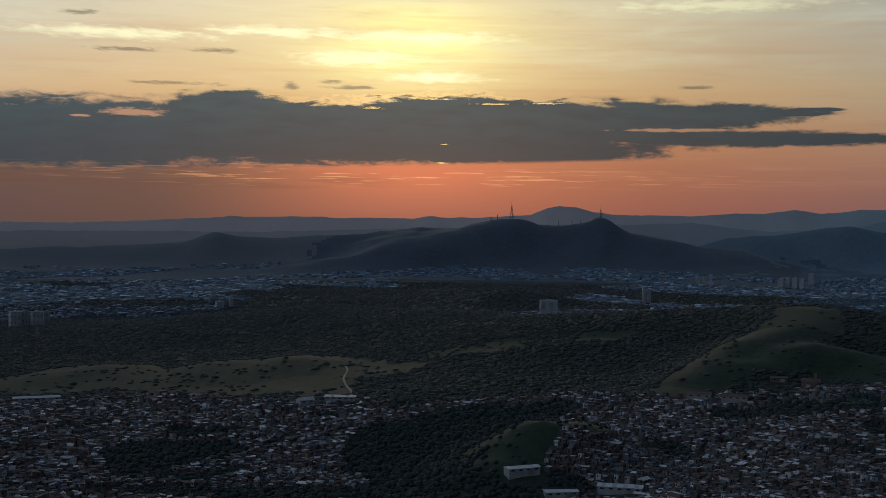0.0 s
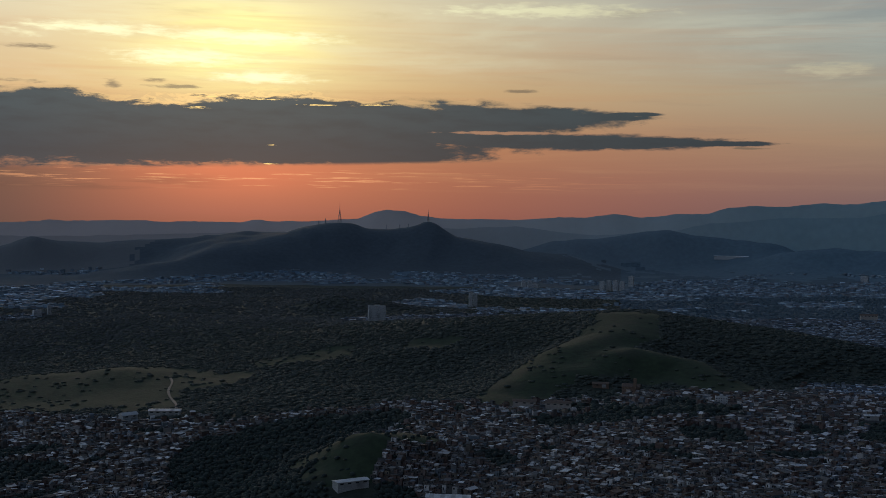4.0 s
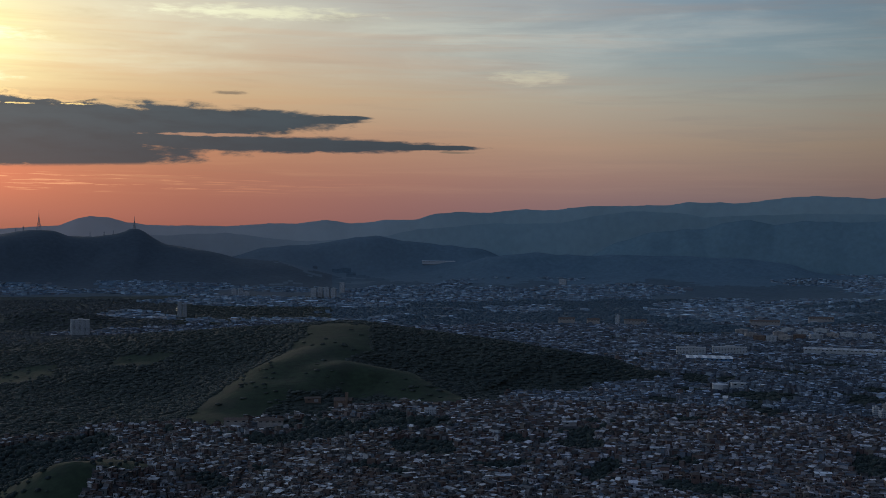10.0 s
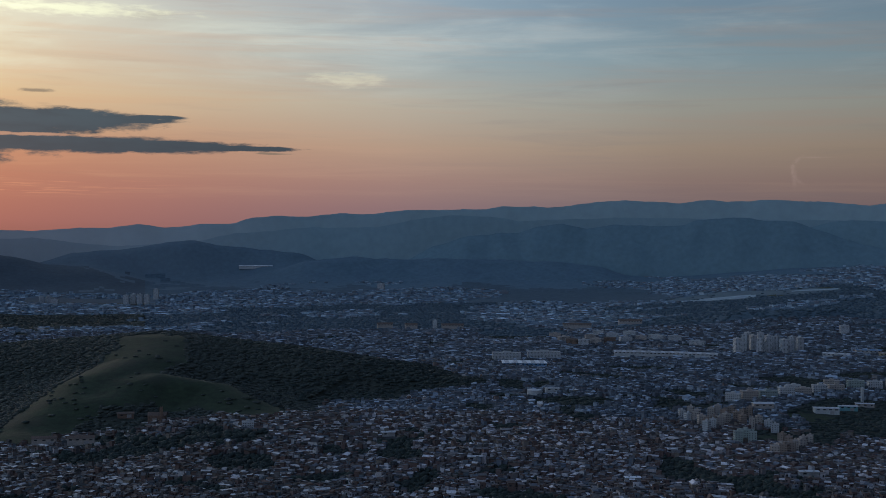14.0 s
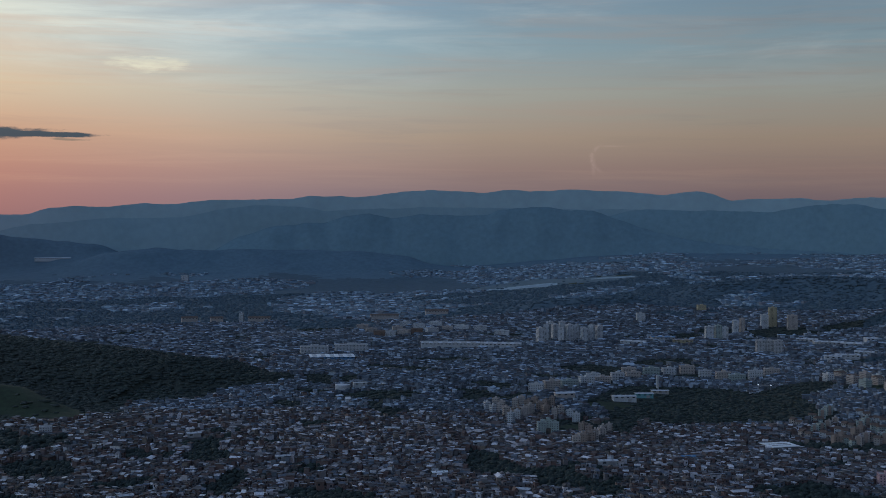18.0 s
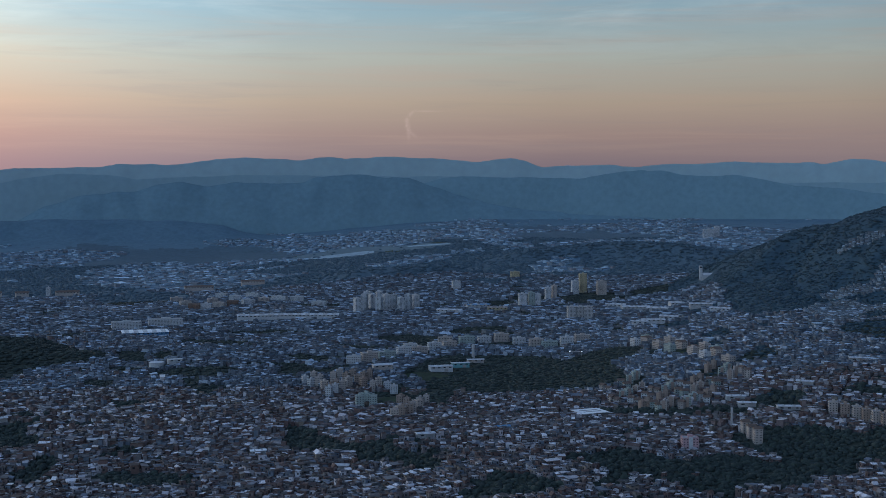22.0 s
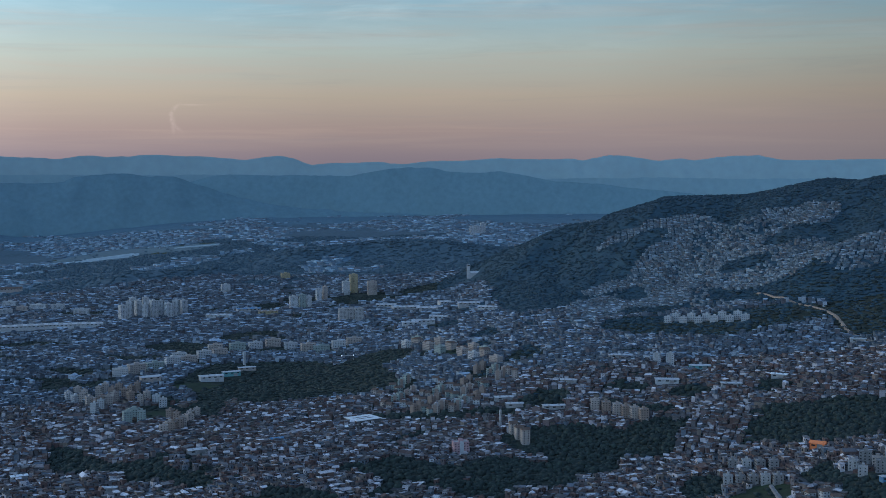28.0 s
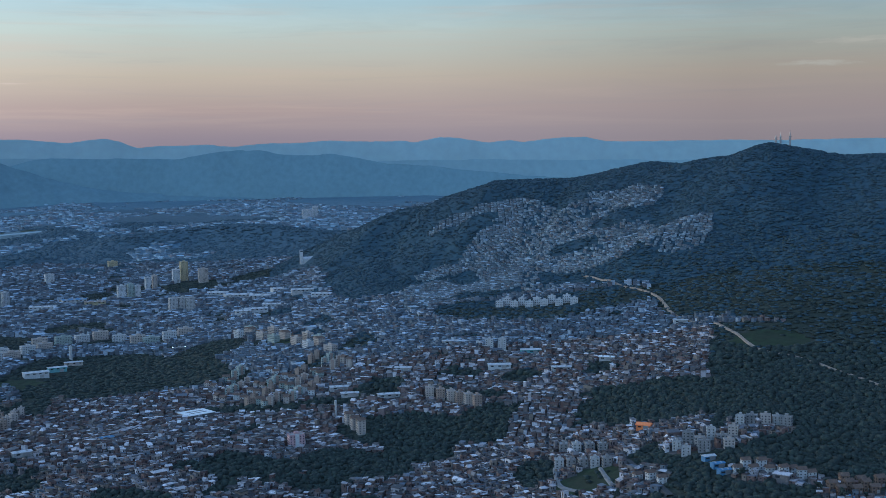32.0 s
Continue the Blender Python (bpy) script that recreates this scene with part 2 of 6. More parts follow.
sun = new("sun", bpy.data.lights.new("sun", "SUN"))
sun.data.energy, sun.data.angle, sun.data.color = 0.7, radians(12.0), (1.0, 0.74, 0.52)
sun.matrix_world = look((0, 0, 400), Vector((0, 0, 400)) - 100 * Vector((math.sin(radians(SUN_BEARING)), math.cos(radians(SUN_BEARING)), math.tan(radians(SUN_HEIGHT + 4)))))
# ---------------------------------------------------------------- the lie of the land
# Bearings in degrees to the right of +y, ranges in metres from the foot of the climb.
BEARINGS = [-40.0, -15.0, 5.0, 20.0, 35.0, 50.0, 65.0, 80.0, 110.0]
RANGES = [0.0, 700.0, 950.0, 1250.0, 1600.0, 2100.0, 2700.0, 3500.0, 4400.0, 4900.0]
LEVELS = np.array([
    [60, 20, 13, 20, 10, 5, 10, 10, 10, 10],
    [60, 20, 13, 22, 10, 3, 12, 8, 10, 20],
    [60, 10, 8, 34, 36, 25, 15, 10, 24, 90],
    [60, 34, 40, 50, 45, 25, 15, 10, 36, 104],
    [70, 40, 46, 55, 55, 38, 30, 24, 50, 110],
    [70, 50, 58, 44, 46, 50, 65, 100, 120, 130],
    [70, 35, 45, 75, 90, 65, 80, 110, 125, 130],
    [80, 70, 84, 88, 105, 120, 120, 115, 125, 130],
    [80, 70, 84, 88, 105, 120, 120, 115, 125, 130]], float)


def spot(bearing, reach):
    b = np.radians(bearing)
    return reach * np.sin(b), reach * np.cos(b)


def bend(t):
    return t * t * (3.0 - 2.0 * t)


def lattice(x, y, seed):
    """Value noise in the plane, 0 to 1, on a unit grid."""
    xi, yi = np.floor(x).astype(np.int64), np.floor(y).astype(np.int64)
    fx, fy = bend(x - xi), bend(y - yi)

    def at(i, j):
        h = (i * 374761393 + j * 668265263 + seed * 974634777) & 0xFFFFFFFF
        h = ((h ^ (h >> 13)) * 1274126177) & 0xFFFFFFFF
        return ((h ^ (h >> 16)) & 0xFFFF) / 65535.0
    return ((at(xi, yi) * (1 - fx) + at(xi + 1, yi) * fx) * (1 - fy)
            + (at(xi, yi + 1) * (1 - fx) + at(xi + 1, yi + 1) * fx) * fy)


def rough(x, y, size, seed=1, octaves=4):
    total, weight, k = 0.0, 0.0, 1.0
    for o in range(octaves):
        total = total + k * lattice(x / size * 2 ** o, y / size * 2 ** o, seed + o)
        weight, k = weight + k, k * 0.5
    return total / weight


# Hill crests: width of the flanks in metres, then bearing, range and height along the crest.
CRESTS = {
    "forest_hill": (210.0, [(-16, 2150, 16), (-5, 2200, 48), (3, 1950, 55), (10, 1760, 84), (16.7, 1700, 102), (22.5, 1640, 86, 190), (26.5, 1600, 72, 120), (29.2, 1560, 58, 55)]),
    "spur_left": (62.0, [(16.5, 1640, 102), (16.0, 1512, 92), (13.9, 1416, 80), (12.6, 1330, 62), (11.2, 1264, 46)]),
    "spur_right": (42.0, [(14.6, 1345, 68), (15.6, 1385, 78), (16.7, 1404, 82), (18.9, 1385, 74), (20.9, 1305, 56)]),
    "grass_hills": (75.0, [(-9.6, 1395, 20), (-8.0, 1480, 27), (-6.4, 1550, 34), (-4.6, 1520, 29)]),
    "grass_hills_far": (75.0, [(-19, 1500, 16), (-15, 1580, 22), (-12.4, 1430, 20), (-9.8, 1550, 28), (-8.2, 1500, 24)]),
    "track_ridge": (100.0, [(-3.5, 1450, 16), (-0.5, 1560, 34), (4.0, 1640, 50), (7.5, 1600, 60)]),
    "knoll": (55.0, [(3.2, 960, 30), (4.7, 1000, 52), (6.0, 1030, 46)]),
    "dark_hill": (120.0, [(-8.6, 2450, 8), (-6.8, 2550, 10), (-5.7, 2650, 12), (-4.7, 2700, 20), (-3.2, 2700, 28), (-1.6, 2720, 17), (0.0, 2720, 16), (1.8, 2720, 37), (3.1, 2720, 47), (4.6, 2700, 41), (6.5, 2680, 26)]),
    "front_ridge": (150.0, [(-12.3, 3850, 8), (-11.1, 4000, 10), (-9.6, 4000, 24), (-8.6, 4000, 16), (-7.6, 4020, 30), (-5.8, 4050, 50), (-3.7, 4100, 68), (-2.2, 4200, 87), (-0.6, 4300, 108), (1.0, 4400, 140)]),
    "twin_peak": (260.0, [(-0.8, 4440, 132), (0.7, 4450, 154), (1.3, 4460, 169), (3.1, 4460, 183), (4.3, 4460, 168), (5.6, 4460, 171), (6.6, 4460, 183), (7.7, 4460, 178), (8.5, 4450, 148), (9.7, 4430, 133), (11.8, 4400, 102), (13.2, 4380, 90), (15.0, 4350, 60), (16.6, 4320, 24)]),
    "left_peak": (55.0, [(2.9, 4460, 192), (3.5, 4460, 191)]),
    "right_peak": (34.0, [(7.15, 4460, 201), (7.25, 4460, 200)]),
    "left_ridge": (170.0, [(-19.0, 4600, 66), (-13.6, 4600, 80), (-11.8, 4600, 90), (-11.1, 4600, 112), (-10.3, 4600, 130), (-8.8, 4600, 110), (-7.3, 4600, 109), (-5.8, 4600, 123), (-3.7, 4600, 130), (-2.2, 4600, 141), (-1.4, 4600, 153), (0.5, 4600, 154)]),
    "valley_hill": (130.0, [(20.6, 4480, 50), (22.2, 4480, 83), (23.0, 4480, 104), (24.0, 4480, 123), (25.3, 4480, 131), (26.3, 4480, 122), (28.8, 4480, 125), (33.0, 4470, 124), (36.0, 4450, 112)]),
    "far_hump": (110.0, [(13.2, 4670, 134), (15.5, 4680, 152), (16.9, 4680, 170), (18.1, 4680, 181), (19.4, 4680, 162), (20.7, 4680, 152), (22.5, 4670, 138)]),
    "far_wood": (70.0, [(51.0, 3050, 100), (54, 3080, 116), (57.5, 3000, 118), (60.5, 2900, 100)]),
    "near_wood": (60.0, [(40.5, 2800, 50), (43.0, 2700, 74), (46.5, 2700, 84)]),
    "mountain": (420.0, [(59.3, 2420, 112, 70), (60.4, 2380, 138, 100), (61.5, 2350, 157, 130), (63.0, 2310, 185, 190), (64.6, 2290, 196, 230), (65.2, 2280, 210, 250), (66.9, 2255, 231, 280), (67.4, 2250, 239, 290), (70.8, 2240, 242, 340), (72.3, 2230, 252, 370), (74.3, 2200, 270, 400), (76.2, 2160, 261, 420), (78.0, 2120, 279, 440), (79.6, 2100, 301, 460), (81.2, 2100, 290, 470), (82.7, 2100, 280, 480), (95, 2000, 296, 480), (115, 1900, 290, 480)]),
    "mountain_spur": (110.0, [(63.0, 2250, 140), (62.6, 2020, 106), (63.4, 1880, 90)]),
    "mountain_shoulder": (170.0, [(80, 2060, 280), (81.5, 1750, 205), (82.5, 1500, 150)]),
}


def crest(name, x, y):
    """Crest height at the nearest place of a crest line, and the share of it left at x, y."""
    wide, line = CRESTS[name]
    line = [(*p, wide)[:4] for p in line]
    near, high, width = np.full(np.shape(x), 1e9), np.zeros(np.shape(x)), np.full(np.shape(x), float(wide))
    for (b0, r0, z0, w0), (b1, r1, z1, w1) in zip(line, line[1:]):
        (px, py), (qx, qy) = spot(b0, r0), spot(b1, r1)
        dx, dy = qx - px, qy - py
        s = np.clip(((x - px) * dx + (y - py) * dy) / (dx * dx + dy * dy), 0, 1)
        d = np.hypot(x - px - s * dx, y - py - s * dy)
        high = np.where(d < near, z0 + (z1 - z0) * s, high)
        width = np.where(d < near, w0 + (w1 - w0) * s, width)
        near = np.minimum(near, d)
    return high, np.exp(-(near / width) ** 2)


def ground(x, y):
    """Height of the land at x, y (arrays)."""
    x, y = np.asarray(x, float), np.asarray(y, float)
    b, r = np.degrees(np.arctan2(x, y)), np.hypot(x, y)
    u = np.interp(b, BEARINGS, np.arange(len(BEARINGS)))
    v = np.interp(r, RANGES, np.arange(len(RANGES)))
    i, j = np.minimum(u.astype(int), len(BEARINGS) - 2), np.minimum(v.astype(int), len(RANGES) - 2)
    fu, fv = bend(u - i), bend(v - j)
    z = ((LEVELS[i, j] * (1 - fu) + LEVELS[i + 1, j] * fu) * (1 - fv)
         + (LEVELS[i, j + 1] * (1 - fu) + LEVELS[i + 1, j + 1] * fu) * fv)
    z = z + (rough(x, y, 260.0, 11) - 0.5) * 14.0 + (rough(x, y, 90.0, 21, 3) - 0.5) * 4.0
    wrinkle = rough(x, y, 230.0, 31, 5) - 0.5
    crag = (rough(x, y, 75.0, 161, 3) - 0.5) * 13.0
    for name in CRESTS:
        high, share = crest(name, x, y)
        lift = np.maximum(high - z, 0.0) * share
        z = z + lift * (1.0 + wrinkle * 1.5 * (1 - share))
        if name in ("twin_peak", "left_ridge", "front_ridge", "far_hump", "valley_hill"):
            z = z + crag * share
    return z
# ---------------------------------------------------------------- materials
def material(name, colours, roughness=0.85, size=12.0, spread=0.35, bump=0.0, bump_size=2.0, per="", metal=0.0, stain=(), sheen=0.0, west=()):
    """A mixed surface. colours: one or more base colours; per: "" blends them by noise, "island" or "object" deals them out piece by piece."""
    m = bpy.data.materials.new(name)
    m.use_nodes = True
    nt = m.node_tree
    nd, ln = nt.nodes, nt.links
    bsdf = nd["Principled BSDF"]
    bsdf.inputs["Roughness"].default_value, bsdf.inputs["Metallic"].default_value = roughness, metal
    bsdf.inputs["Specular IOR Level"].default_value = 0.3
    pos = nd.new("ShaderNodeNewGeometry")
    coarse = nd.new("ShaderNodeTexNoise")
    coarse.inputs["Scale"].default_value, coarse.inputs["Detail"].default_value = 1.0 / size, 8.0
    ln.new(pos.outputs["Position"], coarse.inputs["Vector"])
    ramp = nd.new("ShaderNodeValToRGB")
    el = ramp.color_ramp.elements
    while len(el) < max(2, len(colours)):
        el.new(0.5)
    n = max(2, len(colours))
    for i in range(n):
        c = colours[min(i, len(colours) - 1)]
        el[i].position = i / n if per else 0.3 + 0.4 * i / (n - 1)
        el[i].color = (*c, 1.0)
    if per:
        ramp.color_ramp.interpolation = "CONSTANT"
    if per == "object":
        info = nd.new("ShaderNodeObjectInfo")
        ln.new(info.outputs["Random"], ramp.inputs[0])
    elif per == "island":
        ln.new(pos.outputs["Random Per Island"], ramp.inputs[0])
    else:
        ln.new(coarse.outputs["Fac"], ramp.inputs[0])
    colour = ramp.outputs[0]
    fine = nd.new("ShaderNodeTexNoise")
    fine.inputs["Scale"].default_value, fine.inputs["Detail"].default_value = 6.0 / size, 6.0
    ln.new(pos.outputs["Position"], fine.inputs["Vector"])
    vary = nd.new("ShaderNodeMapRange")
    vary.inputs[1].default_value, vary.inputs[2].default_value = 0.3, 0.7
    vary.inputs[3].default_value, vary.inputs[4].default_value = 1.0 - spread, 1.0 + spread
    ln.new(fine.outputs["Fac"], vary.inputs[0])
    mul = nd.new("ShaderNodeMix")
    mul.data_type, mul.blend_type = "RGBA", "MULTIPLY"
    mul.inputs[0].default_value = 1.0
    ln.new(colour, mul.inputs[6]), ln.new(vary.outputs[0], mul.inputs[7])
    colour = mul.outputs[2]
    if stain:
        mask = nd.new("ShaderNodeMapRange")
        mask.inputs[1].default_value, mask.inputs[2].default_value = 0.56, 0.68
        ln.new(coarse.outputs["Fac"], mask.inputs[0])
        mix = nd.new("ShaderNodeMix")
        mix.data_type = "RGBA"
        ln.new(mask.outputs[0], mix.inputs[0]), ln.new(colour, mix.inputs[6])
        mix.inputs[7].default_value = (*stain, 1.0)
        colour = mix.outputs[2]
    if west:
        # warmer towards the west: sunset-lit haze put into the base colour
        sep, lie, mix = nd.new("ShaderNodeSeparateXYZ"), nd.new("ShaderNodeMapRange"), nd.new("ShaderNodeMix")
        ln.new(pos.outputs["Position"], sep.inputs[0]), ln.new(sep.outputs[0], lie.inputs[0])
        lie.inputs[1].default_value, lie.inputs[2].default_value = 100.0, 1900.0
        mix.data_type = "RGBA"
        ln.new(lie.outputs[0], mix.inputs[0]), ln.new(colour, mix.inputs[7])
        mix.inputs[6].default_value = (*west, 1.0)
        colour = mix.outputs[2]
    ln.new(colour, bsdf.inputs["Base Color"])
    if sheen:
        bsdf.inputs["Sheen Weight"].default_value, bsdf.inputs["Sheen Roughness"].default_value = sheen, 0.6
    if bump:
        bn, b = nd.new("ShaderNodeTexNoise"), nd.new("ShaderNodeBump")
        bn.inputs["Scale"].default_value, bn.inputs["Detail"].default_value = 1.0 / bump_size, 5.0
        ln.new(pos.outputs["Position"], bn.inputs["Vector"])
        b.inputs["Strength"].default_value, b.inputs["Distance"].default_value = 1.0, bump
        ln.new(bn.outputs["Fac"], b.inputs["Height"]), ln.new(b.outputs[0], bsdf.inputs["Normal"])
    return m


M_URBAN = material("town_ground", [(0.041, 0.045, 0.052), (0.065, 0.063, 0.062), (0.028, 0.036, 0.033)], 0.95, 30.0, 0.4)
M_FOREST = material("forest_floor", [(0.024, 0.031, 0.023), (0.032, 0.038, 0.028)], 0.95, 60.0, 0.3, 1.5, 5.0)
M_GRASS = material("hill_grass", [(0.018, 0.028, 0.013), (0.023, 0.036, 0.016), (0.015, 0.025, 0.013)], 0.95, 45.0, 0.3, 0.5, 4.0, stain=(0.028, 0.034, 0.019))
M_LEAF = material("tree_leaves", [(0.022, 0.032, 0.028), (0.028, 0.039, 0.033), (0.02, 0.029, 0.027), (0.03, 0.042, 0.035), (0.023, 0.033, 0.03)], 0.9, 14.0, 0.3, 0.5, 0.8, per="island")
# Paler leaf copies: the haze over farther woods is painted into their colour.
M_LEAF_WEST = material("hazed_hill_leaves", [(0.042, 0.052, 0.043), (0.05, 0.059, 0.048), (0.038, 0.046, 0.04), (0.053, 0.063, 0.05), (0.045, 0.054, 0.045)], 0.9, 14.0, 0.3, 0.5, 0.8, per="island")
M_LEAF_VALE = material("hazed_valley_leaves", [(0.064, 0.071, 0.068), (0.070, 0.077, 0.073), (0.059, 0.066, 0.064)], 0.95, 20.0, 0.2, 0.5, 1.5, per="island")
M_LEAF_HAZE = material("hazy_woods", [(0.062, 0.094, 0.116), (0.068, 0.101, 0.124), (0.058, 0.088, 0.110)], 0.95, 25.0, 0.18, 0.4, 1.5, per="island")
M_LEAF_FAR = material("hazed_mountain_leaves", [(0.033, 0.057, 0.072), (0.036, 0.06, 0.075), (0.032, 0.053, 0.069), (0.036, 0.062, 0.075), (0.034, 0.057, 0.072)], 0.95, 25.0, 0.18, 0.4, 1.5, per="island")
# Ground of far woods and suburbs: bluish haze painted into its colour.
M_CANOPY = material("hazed_forest_floor", [(0.027, 0.052, 0.072), (0.032, 0.062, 0.081)], 0.95, 60.0, 0.2, 1.0, 6.0)
M_FAR_VALE = material("hazed_valley_woods", [(0.060, 0.092, 0.114), (0.070, 0.104, 0.128)], 0.95, 70.0, 0.2, 1.0, 8.0)
M_FAR_TOWN = material("hazed_suburb_ground", [(0.1, 0.154, 0.204), (0.076, 0.125, 0.169), (0.124, 0.176, 0.223)], 0.95, 50.0, 0.35)
M_TRUNK = material("tree_bark", [(0.10, 0.075, 0.055)], 0.9, 1.0, 0.3)
M_WALL = material("house_walls", [(0.113, 0.078, 0.07), (0.116, 0.11, 0.113), (0.329, 0.316, 0.331), (0.096, 0.065, 0.06), (0.144, 0.138, 0.143), (0.169, 0.147, 0.125), (0.116, 0.086, 0.077), (0.079, 0.078, 0.082), (0.116, 0.14, 0.171), (0.433, 0.429, 0.455), (0.113, 0.078, 0.07), (0.155, 0.122, 0.119)], 0.9, 3.0, 0.25, per="island", stain=(0.17, 0.15, 0.14))
# Copy of the house walls, warmed for the sunset side: light put into colour.
M_WALL_WEST = material("west_tinted_walls", [(0.116, 0.08, 0.069), (0.121, 0.115, 0.109), (0.342, 0.328, 0.321), (0.1, 0.068, 0.058), (0.15, 0.144, 0.138), (0.176, 0.151, 0.121), (0.121, 0.09, 0.074), (0.082, 0.08, 0.08), (0.121, 0.145, 0.166), (0.45, 0.445, 0.443), (0.116, 0.08, 0.069), (0.162, 0.126, 0.115)], 0.9, 3.0, 0.28, per="island", stain=(0.12, 0.10, 0.09))
M_ROOF = material("house_roofs", [(0.115, 0.112, 0.12), (0.047, 0.045, 0.05), (0.334, 0.326, 0.347), (0.101, 0.066, 0.055), (0.082, 0.08, 0.082), (0.031, 0.031, 0.03), (0.162, 0.156, 0.158), (0.07, 0.051, 0.048), (0.57, 0.567, 0.597), (0.039, 0.04, 0.042), (0.094, 0.072, 0.065), (0.115, 0.132, 0.163), (0.451, 0.444, 0.467), (0.06, 0.06, 0.063)], 0.8, 3.0, 0.3, per="island", stain=(0.15, 0.14, 0.13))
# Copy of the house roofs with the same western light tint in its colour.
M_ROOF_WEST = material("west_tinted_roofs", [(0.12, 0.116, 0.117), (0.048, 0.048, 0.049), (0.347, 0.339, 0.336), (0.106, 0.069, 0.053), (0.085, 0.083, 0.08), (0.032, 0.031, 0.03), (0.168, 0.161, 0.153), (0.072, 0.053, 0.047), (0.592, 0.589, 0.581), (0.041, 0.041, 0.041), (0.098, 0.075, 0.062), (0.12, 0.138, 0.158), (0.469, 0.46, 0.454), (0.062, 0.062, 0.061)], 0.9, 3.0, 0.28, per="island", stain=(0.12, 0.10, 0.09))
# House colours of the farther zones: haze blue put in, contrast lowered.
M_WALL_FAR = material("hazed_far_walls", [(0.167, 0.216, 0.26), (0.24, 0.308, 0.368), (0.138, 0.182, 0.22), (0.194, 0.245, 0.288), (0.331, 0.421, 0.496), (0.176, 0.187, 0.208)], 0.9, 6.0, 0.2, per="island")
M_WALL_HILL = material("hazed_hill_walls", [(0.121, 0.15, 0.172), (0.175, 0.213, 0.244), (0.101, 0.127, 0.146), (0.142, 0.169, 0.19), (0.242, 0.292, 0.327), (0.128, 0.129, 0.137)], 0.9, 6.0, 0.2, per="island")
M_ROOF_FAR = material("hazed_far_roofs", [(0.128, 0.168, 0.208), (0.091, 0.121, 0.153), (0.262, 0.337, 0.411), (0.128, 0.139, 0.158), (0.151, 0.195, 0.234), (0.441, 0.558, 0.667), (0.098, 0.13, 0.158)], 0.85, 6.0, 0.2, per="island")
M_ROOF_HILL = material("hazed_hill_roofs", [(0.096, 0.119, 0.14), (0.068, 0.086, 0.104), (0.197, 0.239, 0.278), (0.096, 0.099, 0.107), (0.113, 0.139, 0.159), (0.329, 0.395, 0.455), (0.074, 0.092, 0.107)], 0.9, 6.0, 0.2, per="island")
M_WALL_MID = material("hazed_mid_walls", [(0.102, 0.116, 0.139), (0.145, 0.167, 0.194), (0.085, 0.1, 0.118), (0.116, 0.134, 0.153), (0.292, 0.332, 0.379), (0.107, 0.102, 0.11)], 0.9, 6.0, 0.2, per="island")
M_ROOF_MID = material("hazed_mid_roofs", [(0.087, 0.108, 0.135), (0.06, 0.079, 0.098), (0.2, 0.246, 0.301), (0.087, 0.089, 0.101), (0.103, 0.127, 0.153), (0.337, 0.405, 0.489), (0.067, 0.084, 0.101)], 0.85, 6.0, 0.2, per="island")
M_TILE = material("clay_tiles", [(0.125, 0.087, 0.065), (0.1, 0.073, 0.059), (0.15, 0.107, 0.077)], 0.85, 3.0, 0.3, 0.05, 0.5)
M_SHEET = material("roof_sheet", [(0.48, 0.49, 0.51), (0.38, 0.39, 0.41)], 0.55, 4.0, 0.2, 0.03, 0.6)
M_BRIGHT = material("bright_roof_sheet", [(0.68, 0.70, 0.71), (0.62, 0.64, 0.65)], 0.5, 4.0, 0.08)
M_WHITE = material("white_paint", [(0.407, 0.424, 0.432), (0.341, 0.356, 0.363)], 0.8, 8.0, 0.15, stain=(0.42, 0.41, 0.39))
M_CREAM = material("cream_render", [(0.300, 0.272, 0.246), (0.345, 0.312, 0.280)], 0.85, 8.0, 0.15)
M_OCHRE = material("ochre_render", [(0.255, 0.205, 0.168), (0.225, 0.182, 0.152)], 0.85, 8.0, 0.15)
M_YELLOW = material("yellow_render", [(0.345, 0.3, 0.188), (0.307, 0.27, 0.173)], 0.85, 8.0, 0.15)
M_GREEN = material("pale_green_render", [(0.265, 0.310, 0.292), (0.235, 0.280, 0.265)], 0.85, 8.0, 0.15)
M_TEAL = material("teal_paint", [(0.16, 0.32, 0.33), (0.13, 0.27, 0.285)], 0.7, 6.0, 0.15)
M_PINK = material("pink_render", [(0.36, 0.25, 0.26), (0.32, 0.225, 0.235)], 0.85, 6.0, 0.15)
M_BRICK = material("red_brick", [(0.166, 0.118, 0.086), (0.135, 0.094, 0.073)], 0.9, 5.0, 0.25)
M_ORANGE = material("orange_sheet", [(0.75, 0.24, 0.08), (0.66, 0.20, 0.07)], 0.6, 5.0, 0.12)
M_BLUE = material("blue_sheet", [(0.099, 0.205, 0.341), (0.074, 0.167, 0.298)], 0.5, 4.0, 0.15)
M_GREY = material("grey_concrete", [(0.36, 0.36, 0.35), (0.28, 0.28, 0.275)], 0.9, 5.0, 0.2)
M_CONCRETE = material("dark_concrete", [(0.16, 0.16, 0.16), (0.22, 0.215, 0.21)], 0.9, 4.0, 0.25)
M_GLASS = material("window_glass", [(0.022, 0.025, 0.030), (0.035, 0.04, 0.045)], 0.15, 2.0, 0.2)
M_STEEL = material("galvanised_steel", [(0.30, 0.30, 0.30)], 0.5, 2.0, 0.2, metal=0.6)
M_EARTH = material("bare_earth", [(0.255, 0.195, 0.143), (0.315, 0.247, 0.188)], 0.95, 6.0, 0.25)
M_ROAD = material("asphalt", [(0.055, 0.055, 0.055), (0.075, 0.073, 0.07)], 0.9, 6.0, 0.25)
